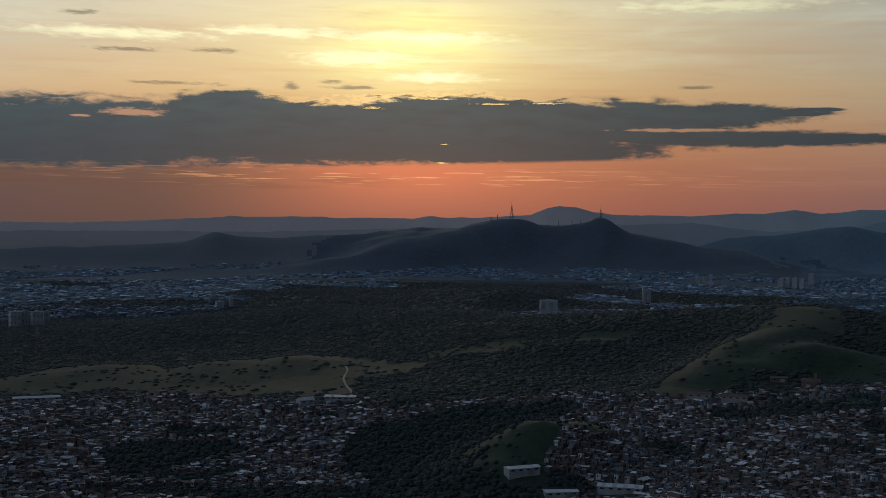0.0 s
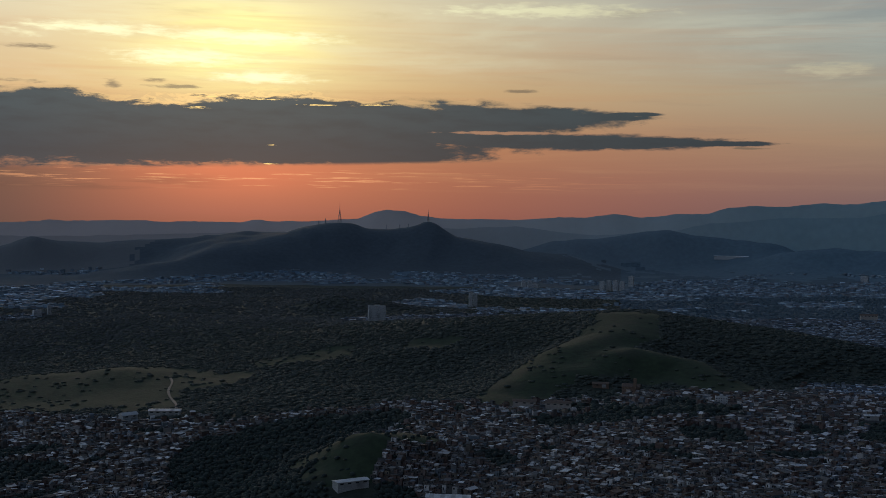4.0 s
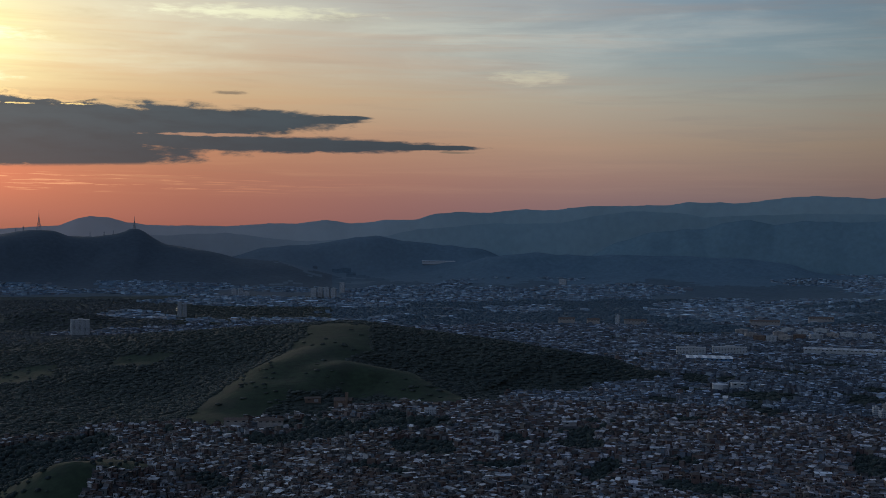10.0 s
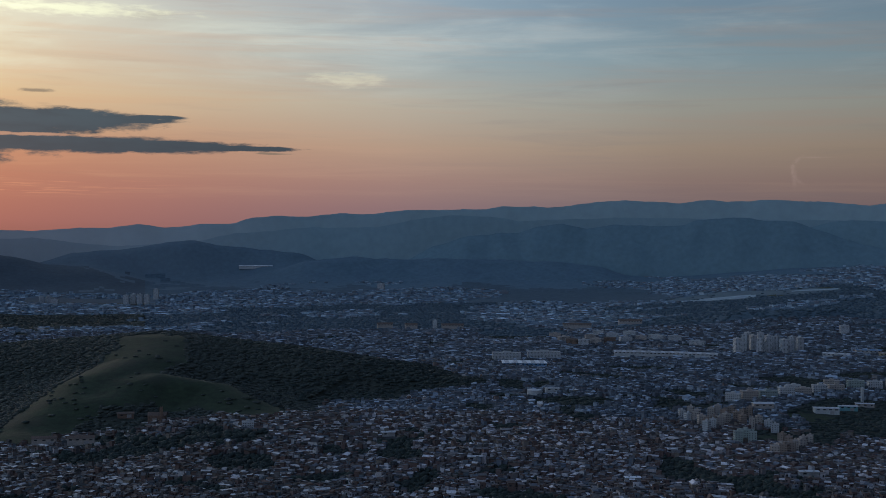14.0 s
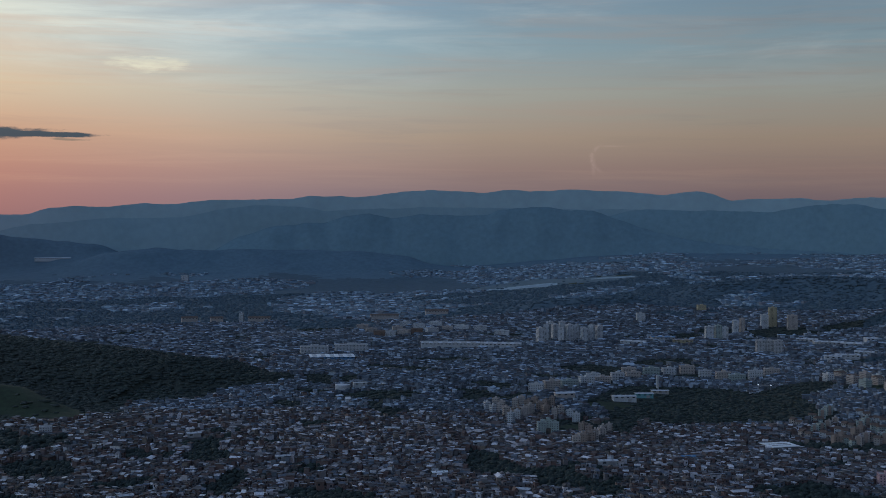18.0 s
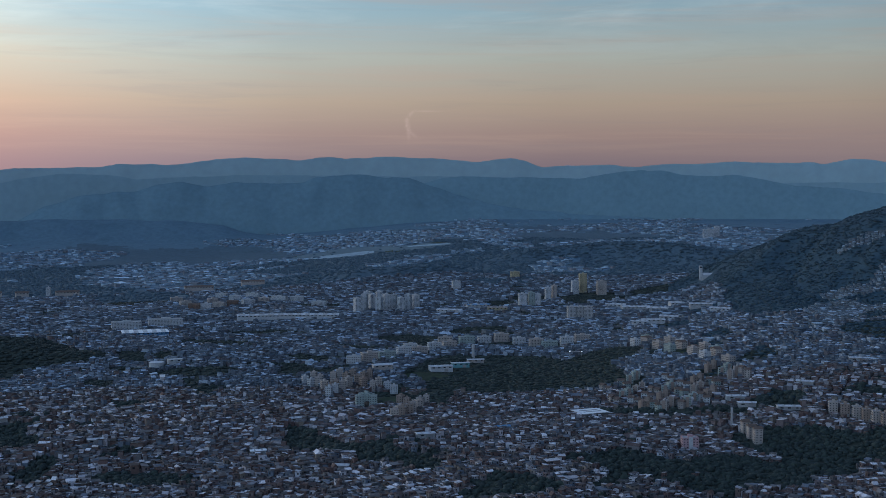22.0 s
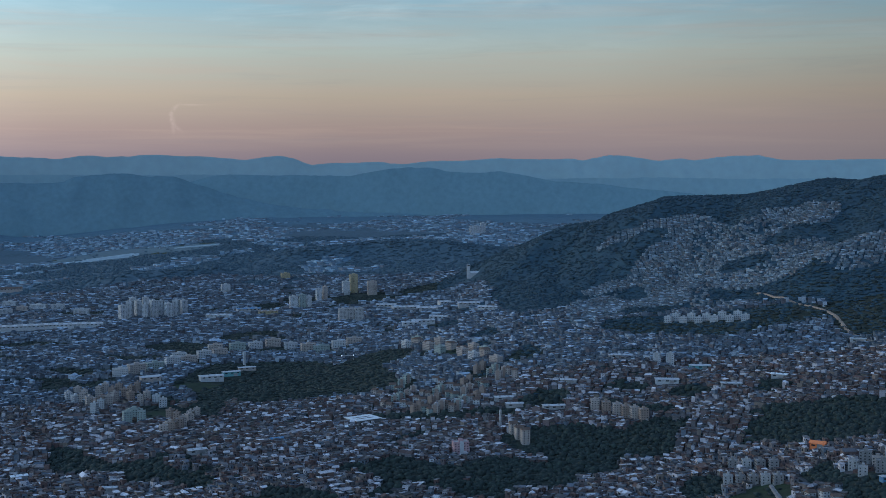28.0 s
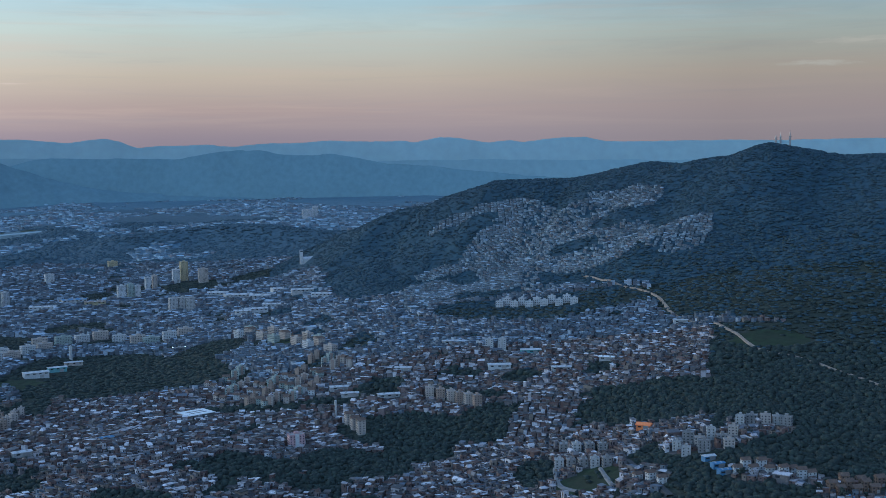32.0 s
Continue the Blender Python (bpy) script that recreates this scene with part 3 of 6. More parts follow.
# Far wooded hills: the blue of the air is part of the base colour.
M_FAR_WOOD = material("hazed_far_woodland", [(0.058, 0.076, 0.09), (0.062, 0.082, 0.098)], 0.95, 90.0, 0.12, 0.8, 20.0)
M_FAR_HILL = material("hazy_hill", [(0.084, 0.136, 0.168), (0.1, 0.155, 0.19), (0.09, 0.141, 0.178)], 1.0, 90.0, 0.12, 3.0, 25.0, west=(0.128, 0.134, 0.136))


# Aerial haze painted into the base colours, paler with each farther range.
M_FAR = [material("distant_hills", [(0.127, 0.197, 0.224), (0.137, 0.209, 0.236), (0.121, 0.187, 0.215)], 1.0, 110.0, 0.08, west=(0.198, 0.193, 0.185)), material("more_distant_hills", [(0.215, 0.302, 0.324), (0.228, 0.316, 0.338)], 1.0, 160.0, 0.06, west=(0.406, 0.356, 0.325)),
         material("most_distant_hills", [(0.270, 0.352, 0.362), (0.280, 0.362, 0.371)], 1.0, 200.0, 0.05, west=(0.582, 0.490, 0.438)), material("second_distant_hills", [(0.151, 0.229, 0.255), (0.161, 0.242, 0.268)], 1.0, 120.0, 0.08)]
# Meadows of the far valley, with haze blue in their colour too.
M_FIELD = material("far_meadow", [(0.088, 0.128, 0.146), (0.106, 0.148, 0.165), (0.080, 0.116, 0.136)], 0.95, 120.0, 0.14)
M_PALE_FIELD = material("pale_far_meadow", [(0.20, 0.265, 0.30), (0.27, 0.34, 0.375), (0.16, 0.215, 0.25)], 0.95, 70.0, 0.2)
M_LAMP = bpy.data.materials.new("white_floodlight")
M_LAMP.use_nodes = True
M_LAMP.node_tree.nodes["Principled BSDF"].inputs["Emission Color"].default_value = (0.9, 0.95, 1.0, 1.0)
M_LAMP.node_tree.nodes["Principled BSDF"].inputs["Emission Strength"].default_value = 1.6
# ---------------------------------------------------------------- land cover
WOODS_WEST = [(33.9, 1468, 1.2, 20), (30.1, 1138, 0.9, 12), (27.7, 1110, 0.6, 22), (28.5, 1000, 0.8, 22), (1.6, 930, 4.4, 48), (5.8, 945, 1.2, 24), (-11.7, 1028, 3.6, 66), (0.6, 1047, 4.8, 110), (1.6, 1214, 4.6, 90), (-8.8, 918, 8.0, 30), (14.0, 1192, 1.6, 18), (20.4, 1063, 1.5, 34), (18.6, 1163, 1.1, 22), (8.8, 1400, 3.6, 130),
              (9.5, 1290, 2.2, 50), (27.6, 1085, 1.0, 26), (32.6, 1560, 0.9, 50), (34.5, 1415, 1.6, 26), (31.6, 1344, 0.7, 40), (35.5, 1404, 1.5, 30), (33.0, 2550, 2.4, 110), (22.4, 1335, 2.3, 26), (19.4, 1345, 1.6, 36), (25.2, 1450, 3.0, 36)]
WOODS_EAST = [(63.0, 990, 1.4, 34), (64.4, 985, 0.9, 26), (58.9, 893, 1.6, 26), (55.5, 1168, 2.0, 14), (58.9, 1152, 1.2, 12), (60.3, 1146, 0.8, 14), (38.7, 1440, 1.6, 18), (33.2, 962, 2.6, 24), (39.7, 1402, 1.0, 36), (43.3, 1590, 1.0, 46), (45.6, 1740, 1.5, 46), (48.3, 1812, 1.2, 42), (49.4, 1420, 4.4, 135), (53.5, 1468, 1.7, 60), (54.5, 1523, 1.6, 60), (53.4, 2290, 1.3, 70), (49.2, 2200, 0.8, 60), (53.2, 1385, 1.6, 72), (56.3, 1146, 2.7, 17),
              (61.6, 1178, 1.1, 26), (60.8, 1393, 0.8, 50), (63.2, 1052, 3.6, 44), (66.7, 1060, 1.4, 48), (55.9, 925, 2.6, 38), (61.0, 952, 2.9, 50), (69.5, 1465, 5.2, 55), (66.0, 1560, 2.0, 40), (59.1, 1600, 0.9, 40), (75.0, 1050, 3.8, 62),
              (68.9, 905, 1.1, 38), (57.5, 1766, 0.8, 55), (75.9, 850, 0.9, 40), (46.5, 1260, 1.0, 60)]
FOREST_PATCHES = WOODS_WEST + WOODS_EAST
TOWN_PATCHES = [(65.5, 2085, 1.1, 22), (67.7, 2060, 1.3, 55), (69.0, 2030, 1.2, 60), (67.2, 1930, 1.5, 70), (73.2, 1960, 1.3, 40), (75.3, 1650, 1.4, 70), (72.6, 1690, 1.6, 80), (64.9, 1915, 1.4, 30), (67.3, 1820, 2.4, 150), (69.3, 1880, 2.3, 150), (71.5, 1930, 1.6, 75), (72.5, 1775, 2.6, 95), (74.2, 1905, 1.2, 50), (75.9, 1680, 1.1, 45), (71.0, 1680, 2.0, 60), (66.6, 1650, 2.6, 85), (64.2, 1780, 1.3, 90), (77.0, 905, 1.9, 28), (79.2, 948, 1.4, 26),
                (79.2, 838, 1.2, 14), (81.0, 834, 0.9, 13), (83.5, 815, 1.9, 20), (74.2, 845, 1.3, 20), (5.5, 2420, 2.2, 60), (21.0, 3800, 4.5, 300), (28.5, 3900, 4.0, 190), (34.0, 3400, 3.0, 200)]
SLOPE_WOODS = [(64.9, 2010, 1.2, 42), (65.9, 2000, 0.7, 30), (63.4, 2030, 1.0, 50), (66.9, 2035, 0.9, 30), (73.7, 1835, 1.7, 34), (75.8, 1790, 1.2, 60), (70.6, 1990, 0.7, 36), (70.9, 1760, 1.3, 26), (65.8, 1850, 0.8, 34)]
GRASS_PATCHES = [(-9.5, 1400, 4.5, 70), (-5.6, 1400, 1.8, 110), (-15.0, 1480, 4.5, 60), (15.2, 1440, 1.5, 60), (15.9, 1520, 0.8, 60), (79.8, 1238, 1.9, 30), (71.7, 868, 1.7, 30), (5.2, 1085, 2.0, 30), (2.2, 1015, 1.5, 22), (14.4, 1400, 1.7, 62), (17.6, 1345, 1.1, 30), (12.6, 1310, 1.3, 40), (57.5, 1480, 0.8, 25), (44.0, 1225, 0.8, 40), (46.0, 1370, 1.0, 30)]
FAR_BELTS = [(42.6, 3120, 2.6, 85), (52.4, 3130, 3.6, 120), (38.4, 3330, 1.8, 80)]
FAR_FIELDS = [(42.2, 3520, 2.6, 170), (45.8, 3420, 1.6, 80)]
PALE_FIELDS = [(41.9, 3430, 1.7, 62), (46.2, 3440, 1.25, 20)]
GRASSY = (("spur_left", 0.62), ("spur_right", 0.55), ("grass_hills", 0.42), ("grass_hills_far", 0.5), ("knoll", 0.75), ("track_ridge", 0.93))
WOODED = (("forest_hill", 0.22), ("dark_hill", 0.2), ("front_ridge", 0.2), ("twin_peak", 0.13), ("left_ridge", 0.12), ("valley_hill", 0.12), ("far_hump", 0.1), ("far_wood", 0.3), ("near_wood", 0.3),
          ("mountain", 0.16), ("mountain_spur", 0.36), ("mountain_shoulder", 0.2))


# where the western town ends at the foot of the hills
EDGE_B = (-16.0, -12.0, -8.4, -5.4, 0.0, 3.3, 5.7, 8.0, 13.8, 15.8, 18.0, 20.0, 22.7, 25.3, 28.0, 30.5)
EDGE_R = (1463.0, 1359.0, 1271.0, 1205.0, 1183.0, 1231.0, 1271.0, 1247.0, 1222.0, 1255.0, 1250.0, 1291.0, 1383.0, 1423.0, 1471.0, 1519.0)


# lanes of single houses along a rise, through places of bearing and range
LANES = [[(-4.6, 1142), (-3.2, 1150), (-1.9, 1162), (-0.6, 1194), (0.9, 1206), (2.5, 1222), (4.8, 1230), (6.4, 1262)], [(-11.5, 985), (-9.6, 1006), (-8.2, 1040), (-6.0, 1075)]]


def beside(line, x, y):
    """Distance from a line of places."""
    near = np.full(np.shape(x), 1e9)
    for p, q in zip(line, line[1:]):
        (px, py), (qx, qy) = spot(*p), spot(*q)
        dx, dy = qx - px, qy - py
        s = np.clip(((x - px) * dx + (y - py) * dy) / (dx * dx + dy * dy), 0, 1)
        near = np.minimum(near, np.hypot(x - px - s * dx, y - py - s * dy))
    return near


def inside(patches, b, r):
    best = np.full(np.shape(b), 9.0)
    for pb, pr, hb, hr in patches:
        best = np.minimum(best, ((b - pb) / hb) ** 2 + ((r - pr) / hr) ** 2)
    return best < 1.0


def cover(x, y):
    """0 town, 1 woodland, 2 grass."""
    x, y = np.asarray(x, float), np.asarray(y, float)
    wob = rough(x, y, 70.0, 41, 3) - 0.5
    wob2 = rough(x, y, 110.0, 51, 3) - 0.5
    b, r = np.degrees(np.arctan2(x, y)) + wob * 1.7, np.hypot(x, y) + wob2 * 70.0
    kind = np.zeros(np.shape(x), int)
    kind[(b < 7.0) & (r > 1340) & (r < 2050)] = 1
    kind[(b > -7.5) & (b < 6.0) & (r > 1300) & (r < 3400)] = 1
    kind[(r > 2650) & (rough(x, y, 330.0, 61, 3) > 0.53)] = 1
    kind[(r < 2650) & (rough(x, y, 110.0, 71, 3) > 0.73)] = 1
    kind[(r > 800) & (r < 2650) & (rough(x, y, 46.0, 73, 3) > 0.725 - 0.04 * (r > 1300))] = 1
    kind[(r > 4200) & (rough(x, y, 160.0, 63, 3) > 0.52)] = 1
    kind[(b < 30.5) & (r > np.interp(b, EDGE_B, EDGE_R)) & (r < np.interp(b, (21.0, 30.5), (2050.0, 1640.0)))] = 1
    kind[(b > 77.2) & (r < 1290) | (b > 73.6) & (r < 905)] = 1
    kind[inside(FOREST_PATCHES, b, r)] = 1
    for name, least in WOODED:
        kind[crest(name, x, y)[1] + wob * 0.14 > least] = 1
    kind[inside(TOWN_PATCHES, b, r)] = 0
    kind[inside(SLOPE_WOODS, b, r)] = 1
    for name, least in GRASSY:
        kind[crest(name, x, y)[1] + wob * 0.5 > least] = 2
    kind[inside(GRASS_PATCHES + FAR_FIELDS + PALE_FIELDS, b, r)] = 2
    kind[inside(FAR_BELTS, b, r)] = 1
    for line in LANES:
        kind[beside(line, x, y) < 11.0] = 0
    kind[(r < 760) & (kind == 0)] = 1
    return kind


def bulk(name, verts, faces, mats, index=None, smooth=False):
    """One mesh object from arrays; faces all of one size, or a list of such arrays."""
    blocks = faces if isinstance(faces, list) else [faces]
    me = bpy.data.meshes.new(name)
    loops = np.concatenate([f.ravel() for f in blocks]).astype(np.int32)
    sizes = np.concatenate([np.full(len(f), f.shape[1], np.int32) for f in blocks])
    me.vertices.add(len(verts))
    me.vertices.foreach_set("co", np.ascontiguousarray(verts, np.float32).ravel())
    me.loops.add(len(loops))
    me.loops.foreach_set("vertex_index", loops)
    me.polygons.add(len(sizes))
    me.polygons.foreach_set("loop_start", np.concatenate([[0], np.cumsum(sizes)[:-1]]).astype(np.int32))
    if index is not None:
        me.polygons.foreach_set("material_index", np.asarray(index, np.int32))
    me.polygons.foreach_set("use_smooth", np.full(len(sizes), smooth))
    me.update(calc_edges=True)
    me.validate()
    for m in (mats if isinstance(mats, (list, tuple)) else [mats]):
        me.materials.append(m)
    return new(name, me)


# the ground: one sheet, finest where the land is looked upon
bs = np.radians(np.concatenate([np.arange(-180, -26, 7.0), np.arange(-26, 93, 0.22), np.arange(93, 180, 7.0)]))
rs = np.concatenate([np.arange(0, 640, 60.0), np.arange(640, 1700, 10.0), np.arange(1700, 2700, 16.0), np.arange(2700, 4900, 28.0), [4905.0]])
BB, RR = np.meshgrid(bs, rs, indexing="ij")
gx, gy = RR * np.sin(BB), RR * np.cos(BB)
gz = ground(gx, gy)
nb, nr = BB.shape
ids = np.arange(nb * nr).reshape(nb, nr)
nxt = np.roll(ids, -1, axis=0)
quads = np.stack([ids[:, :-1], ids[:, 1:], nxt[:, 1:], nxt[:, :-1]], -1).reshape(-1, 4)
corner = np.stack([gx, gy, gz], -1).reshape(-1, 3)
mid = corner[quads].mean(1)
kind = cover(mid[:, 0], mid[:, 1])
reach = np.hypot(mid[:, 0], mid[:, 1])
lie = np.degrees(np.arctan2(mid[:, 0], mid[:, 1]))
# far ground takes the slots whose colours hold the haze
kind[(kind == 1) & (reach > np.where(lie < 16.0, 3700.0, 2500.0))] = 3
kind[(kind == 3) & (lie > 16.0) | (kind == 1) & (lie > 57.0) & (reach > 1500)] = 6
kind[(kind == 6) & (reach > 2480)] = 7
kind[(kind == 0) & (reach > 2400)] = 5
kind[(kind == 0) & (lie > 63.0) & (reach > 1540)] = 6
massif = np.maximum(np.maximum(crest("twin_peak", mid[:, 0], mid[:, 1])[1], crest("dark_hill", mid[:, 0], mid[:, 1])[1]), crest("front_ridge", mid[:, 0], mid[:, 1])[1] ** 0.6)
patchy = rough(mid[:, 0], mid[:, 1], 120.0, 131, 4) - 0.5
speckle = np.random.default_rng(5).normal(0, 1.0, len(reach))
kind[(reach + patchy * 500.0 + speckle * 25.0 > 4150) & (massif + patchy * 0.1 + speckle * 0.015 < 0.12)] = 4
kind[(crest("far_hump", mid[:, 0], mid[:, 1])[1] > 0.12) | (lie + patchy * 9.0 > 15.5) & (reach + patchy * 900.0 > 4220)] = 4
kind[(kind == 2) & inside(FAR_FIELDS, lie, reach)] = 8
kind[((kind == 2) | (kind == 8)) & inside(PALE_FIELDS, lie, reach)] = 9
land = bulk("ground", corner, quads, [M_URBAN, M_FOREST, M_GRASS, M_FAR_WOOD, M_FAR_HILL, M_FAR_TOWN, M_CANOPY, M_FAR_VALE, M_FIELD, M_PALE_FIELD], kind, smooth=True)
tagged(land, "hilly land of town plots, dark woods and grassy slopes", "ground", kind="structure")


# the far sides of the hills, which no height of the climb looks into, stay bare of single trees
rise_angle = (gz + 9.0 - (EYE + 72.0)) / np.maximum(RR, 1.0)
skyline = np.maximum.accumulate((gz - (EYE + 72.0)) / np.maximum(RR, 1.0), axis=1)
OPEN_SIDE = rise_angle >= skyline


def open_side(x, y):
    b, r = np.arctan2(x, y), np.hypot(x, y)
    return OPEN_SIDE[np.clip(np.searchsorted(bs, b), 0, len(bs) - 1), np.clip(np.searchsorted(rs, r), 0, len(rs) - 1)]


def backdrop(name, reach, depth, low_z, line, fine, seed, mat, label):
    """A distant range: a long, folded slope up to a crest through places of bearing and height."""
    b = np.arange(line[0][0], line[-1][0], 0.1)
    z = np.interp(b, [p[0] for p in line], [p[1] for p in line])
    soft = np.array([1.0, 2.0, 1.0]) / 4.0
    z = np.convolve(np.pad(z, 1, mode="edge"), soft, mode="valid")
    z = z + (rough(b * 10.0, b * 0.0 + seed, 8.0, seed + 3, 5) - 0.5) * fine * 2.0
    steps = np.linspace(0, 1, 15)
    x0, y0 = np.sin(np.radians(b)), np.cos(np.radians(b))
    cols = []
    for s in steps:
        fold = rough(b * 10.0 + s * 9.0, b * 0 + s * 14.0, 16.0, seed + 7, 4) - 0.5
        rr = reach - depth * (1 - s) + fold * depth * 0.28 * math.sin(math.pi * s)
        cols.append(np.stack([x0 * rr, y0 * rr, low_z + (z - low_z) * s ** 0.8], -1))
    v = np.stack(cols, 1)
    n, k = v.shape[:2]
    i = np.arange(n * k).reshape(n, k)
    q = np.stack([i[:-1, :-1], i[:-1, 1:], i[1:, 1:], i[1:, :-1]], -1).reshape(-1, 4)
    return tagged(bulk(name, v.reshape(-1, 3), q, mat, smooth=True), label, "distant hills", kind="structure")


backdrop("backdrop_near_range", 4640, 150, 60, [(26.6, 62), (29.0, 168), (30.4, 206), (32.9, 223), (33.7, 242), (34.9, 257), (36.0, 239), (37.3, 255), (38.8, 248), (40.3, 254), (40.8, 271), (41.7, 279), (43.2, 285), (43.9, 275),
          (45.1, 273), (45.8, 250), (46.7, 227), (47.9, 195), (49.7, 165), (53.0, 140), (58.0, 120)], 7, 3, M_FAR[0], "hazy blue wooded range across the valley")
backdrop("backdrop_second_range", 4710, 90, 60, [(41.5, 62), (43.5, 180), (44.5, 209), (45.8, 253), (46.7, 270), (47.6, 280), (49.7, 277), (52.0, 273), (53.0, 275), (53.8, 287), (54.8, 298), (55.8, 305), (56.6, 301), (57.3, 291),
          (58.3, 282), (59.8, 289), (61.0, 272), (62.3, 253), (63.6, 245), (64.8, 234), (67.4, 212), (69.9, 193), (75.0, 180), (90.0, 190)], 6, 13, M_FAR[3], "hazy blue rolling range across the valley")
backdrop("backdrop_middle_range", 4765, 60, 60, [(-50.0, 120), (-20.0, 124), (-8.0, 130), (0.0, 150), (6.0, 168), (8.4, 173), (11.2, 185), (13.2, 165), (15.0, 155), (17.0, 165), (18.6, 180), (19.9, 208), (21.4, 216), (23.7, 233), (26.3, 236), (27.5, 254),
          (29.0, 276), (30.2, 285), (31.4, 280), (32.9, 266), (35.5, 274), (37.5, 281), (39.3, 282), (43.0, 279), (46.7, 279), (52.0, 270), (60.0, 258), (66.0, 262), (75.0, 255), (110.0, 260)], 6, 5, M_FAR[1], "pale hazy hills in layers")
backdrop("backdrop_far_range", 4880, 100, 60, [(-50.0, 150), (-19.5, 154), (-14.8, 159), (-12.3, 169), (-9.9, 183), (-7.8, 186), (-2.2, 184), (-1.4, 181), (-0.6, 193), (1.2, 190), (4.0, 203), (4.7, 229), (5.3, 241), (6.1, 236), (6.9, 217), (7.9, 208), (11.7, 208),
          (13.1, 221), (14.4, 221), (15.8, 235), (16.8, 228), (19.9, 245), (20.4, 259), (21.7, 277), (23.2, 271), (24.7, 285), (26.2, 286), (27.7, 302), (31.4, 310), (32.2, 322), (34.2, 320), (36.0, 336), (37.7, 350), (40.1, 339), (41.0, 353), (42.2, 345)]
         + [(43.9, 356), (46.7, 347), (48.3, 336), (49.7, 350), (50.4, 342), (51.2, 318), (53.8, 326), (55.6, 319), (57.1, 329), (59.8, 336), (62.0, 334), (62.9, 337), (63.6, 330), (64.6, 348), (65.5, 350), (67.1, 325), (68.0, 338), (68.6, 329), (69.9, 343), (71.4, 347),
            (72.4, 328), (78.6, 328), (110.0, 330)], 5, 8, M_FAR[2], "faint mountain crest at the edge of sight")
# ---------------------------------------------------------------- houses, by the thousand


def template(parts):
    """Joins (verts, quads, slot) into arrays."""
    v, f, m, n = [], [], [], 0
    for pv, pf, slot in parts:
        v.extend(pv)
        f.extend([[i + n for i in q] for q in pf])
        m.extend([slot] * len(pf))
        n += len(pv)
    return np.array(v, float), np.array(f), np.array(m)


def block(x0, x1, y0, y1, z0, z1):
    v = [(x0, y0, z0), (x1, y0, z0), (x1, y1, z0), (x0, y1, z0), (x0, y0, z1), (x1, y0, z1), (x1, y1, z1), (x0, y1, z1)]
    return v, [(0, 1, 5, 4), (1, 2, 6, 5), (2, 3, 7, 6), (3, 0, 4, 7)], (4, 5, 6, 7)


def openings(rows):
    """Window quads a little proud of the front and back of the unit box."""
    out = []
    for z0, z1 in rows:
        for s, a, b in ((-1, -0.3, 0.0), (1, 0.05, 0.34)):
            q = [(a, 0.506 * s, z0), (b, 0.506 * s, z0), (b, 0.506 * s, z1), (a, 0.506 * s, z1)]
            out.append((q if s < 0 else q[::-1], [(0, 1, 2, 3)], 2))
            q = [(0.506 * s, a, z0), (0.506 * s, b, z0), (0.506 * s, b, z1), (0.506 * s, a, z1)]
            out.append((q if s > 0 else q[::-1], [(0, 1, 2, 3)], 2))
    return out


def flat_house(rows):
    """Walls that stand up round a sunken roof deck."""
    v, sides, _ = block(-0.5, 0.5, -0.5, 0.5, -0.6, 1.0)
    i = 0.455
    well = [(-0.5, -0.5, 1), (0.5, -0.5, 1), (0.5, 0.5, 1), (-0.5, 0.5, 1), (-i, -i, 0.84), (i, -i, 0.84), (i, i, 0.84), (-i, i, 0.84)]
    deck = [(-i, -i, 0.842), (i, -i, 0.842), (i, i, 0.842), (-i, i, 0.842)]
    return template([(v, sides, 0), (well, [(0, 1, 5, 4), (1, 2, 6, 5), (2, 3, 7, 6), (3, 0, 4, 7)], 0), (deck, [(0, 1, 2, 3)], 1)] + openings(rows))


def slab_house(rows, tilt):
    v, sides, _ = block(-0.5, 0.5, -0.5, 0.5, -0.6, 1.0)
    o, t = 0.56, 0.07
    s = [(-o, -o, 0.98 - tilt), (o, -o, 0.98 - tilt), (o, o, 0.98 + tilt), (-o, o, 0.98 + tilt)]
    s += [(x, y, z + t) for x, y, z in s]
    return template([(v, sides, 0), (s, [(0, 1, 5, 4), (1, 2, 6, 5), (2, 3, 7, 6), (3, 0, 4, 7), (4, 5, 6, 7)], 1)] + openings(rows))


def gable_house(rows, rise):
    v, sides, _ = block(-0.5, 0.5, -0.5, 0.5, -0.6, 1.0)
    o = 0.56
    r = [(-o, -o, 0.96), (o, -o, 0.96), (o, o, 0.96), (-o, o, 0.96), (-o, 0.0, 0.96 + rise), (o, 0.0, 0.96 + rise)]
    return template([(v, sides, 0), (r, [(0, 1, 5, 4), (2, 3, 4, 5), (1, 2, 5, 5), (3, 0, 4, 4)], 1)] + openings(rows))


one, two = [(0.4, 0.72)], [(0.56, 0.8)]
PLAIN = [flat_house([]), flat_house([]), slab_house([], 0.06), slab_house([], -0.05), gable_house([], 0.34), gable_house([], 0.22), slab_house([], 0.09)]
KINDS = [flat_house(two), flat_house(one), slab_house(one, 0.06), slab_house(two, -0.05), gable_house(one, 0.34), gable_house(two, 0.22), slab_house(two, 0.09)]


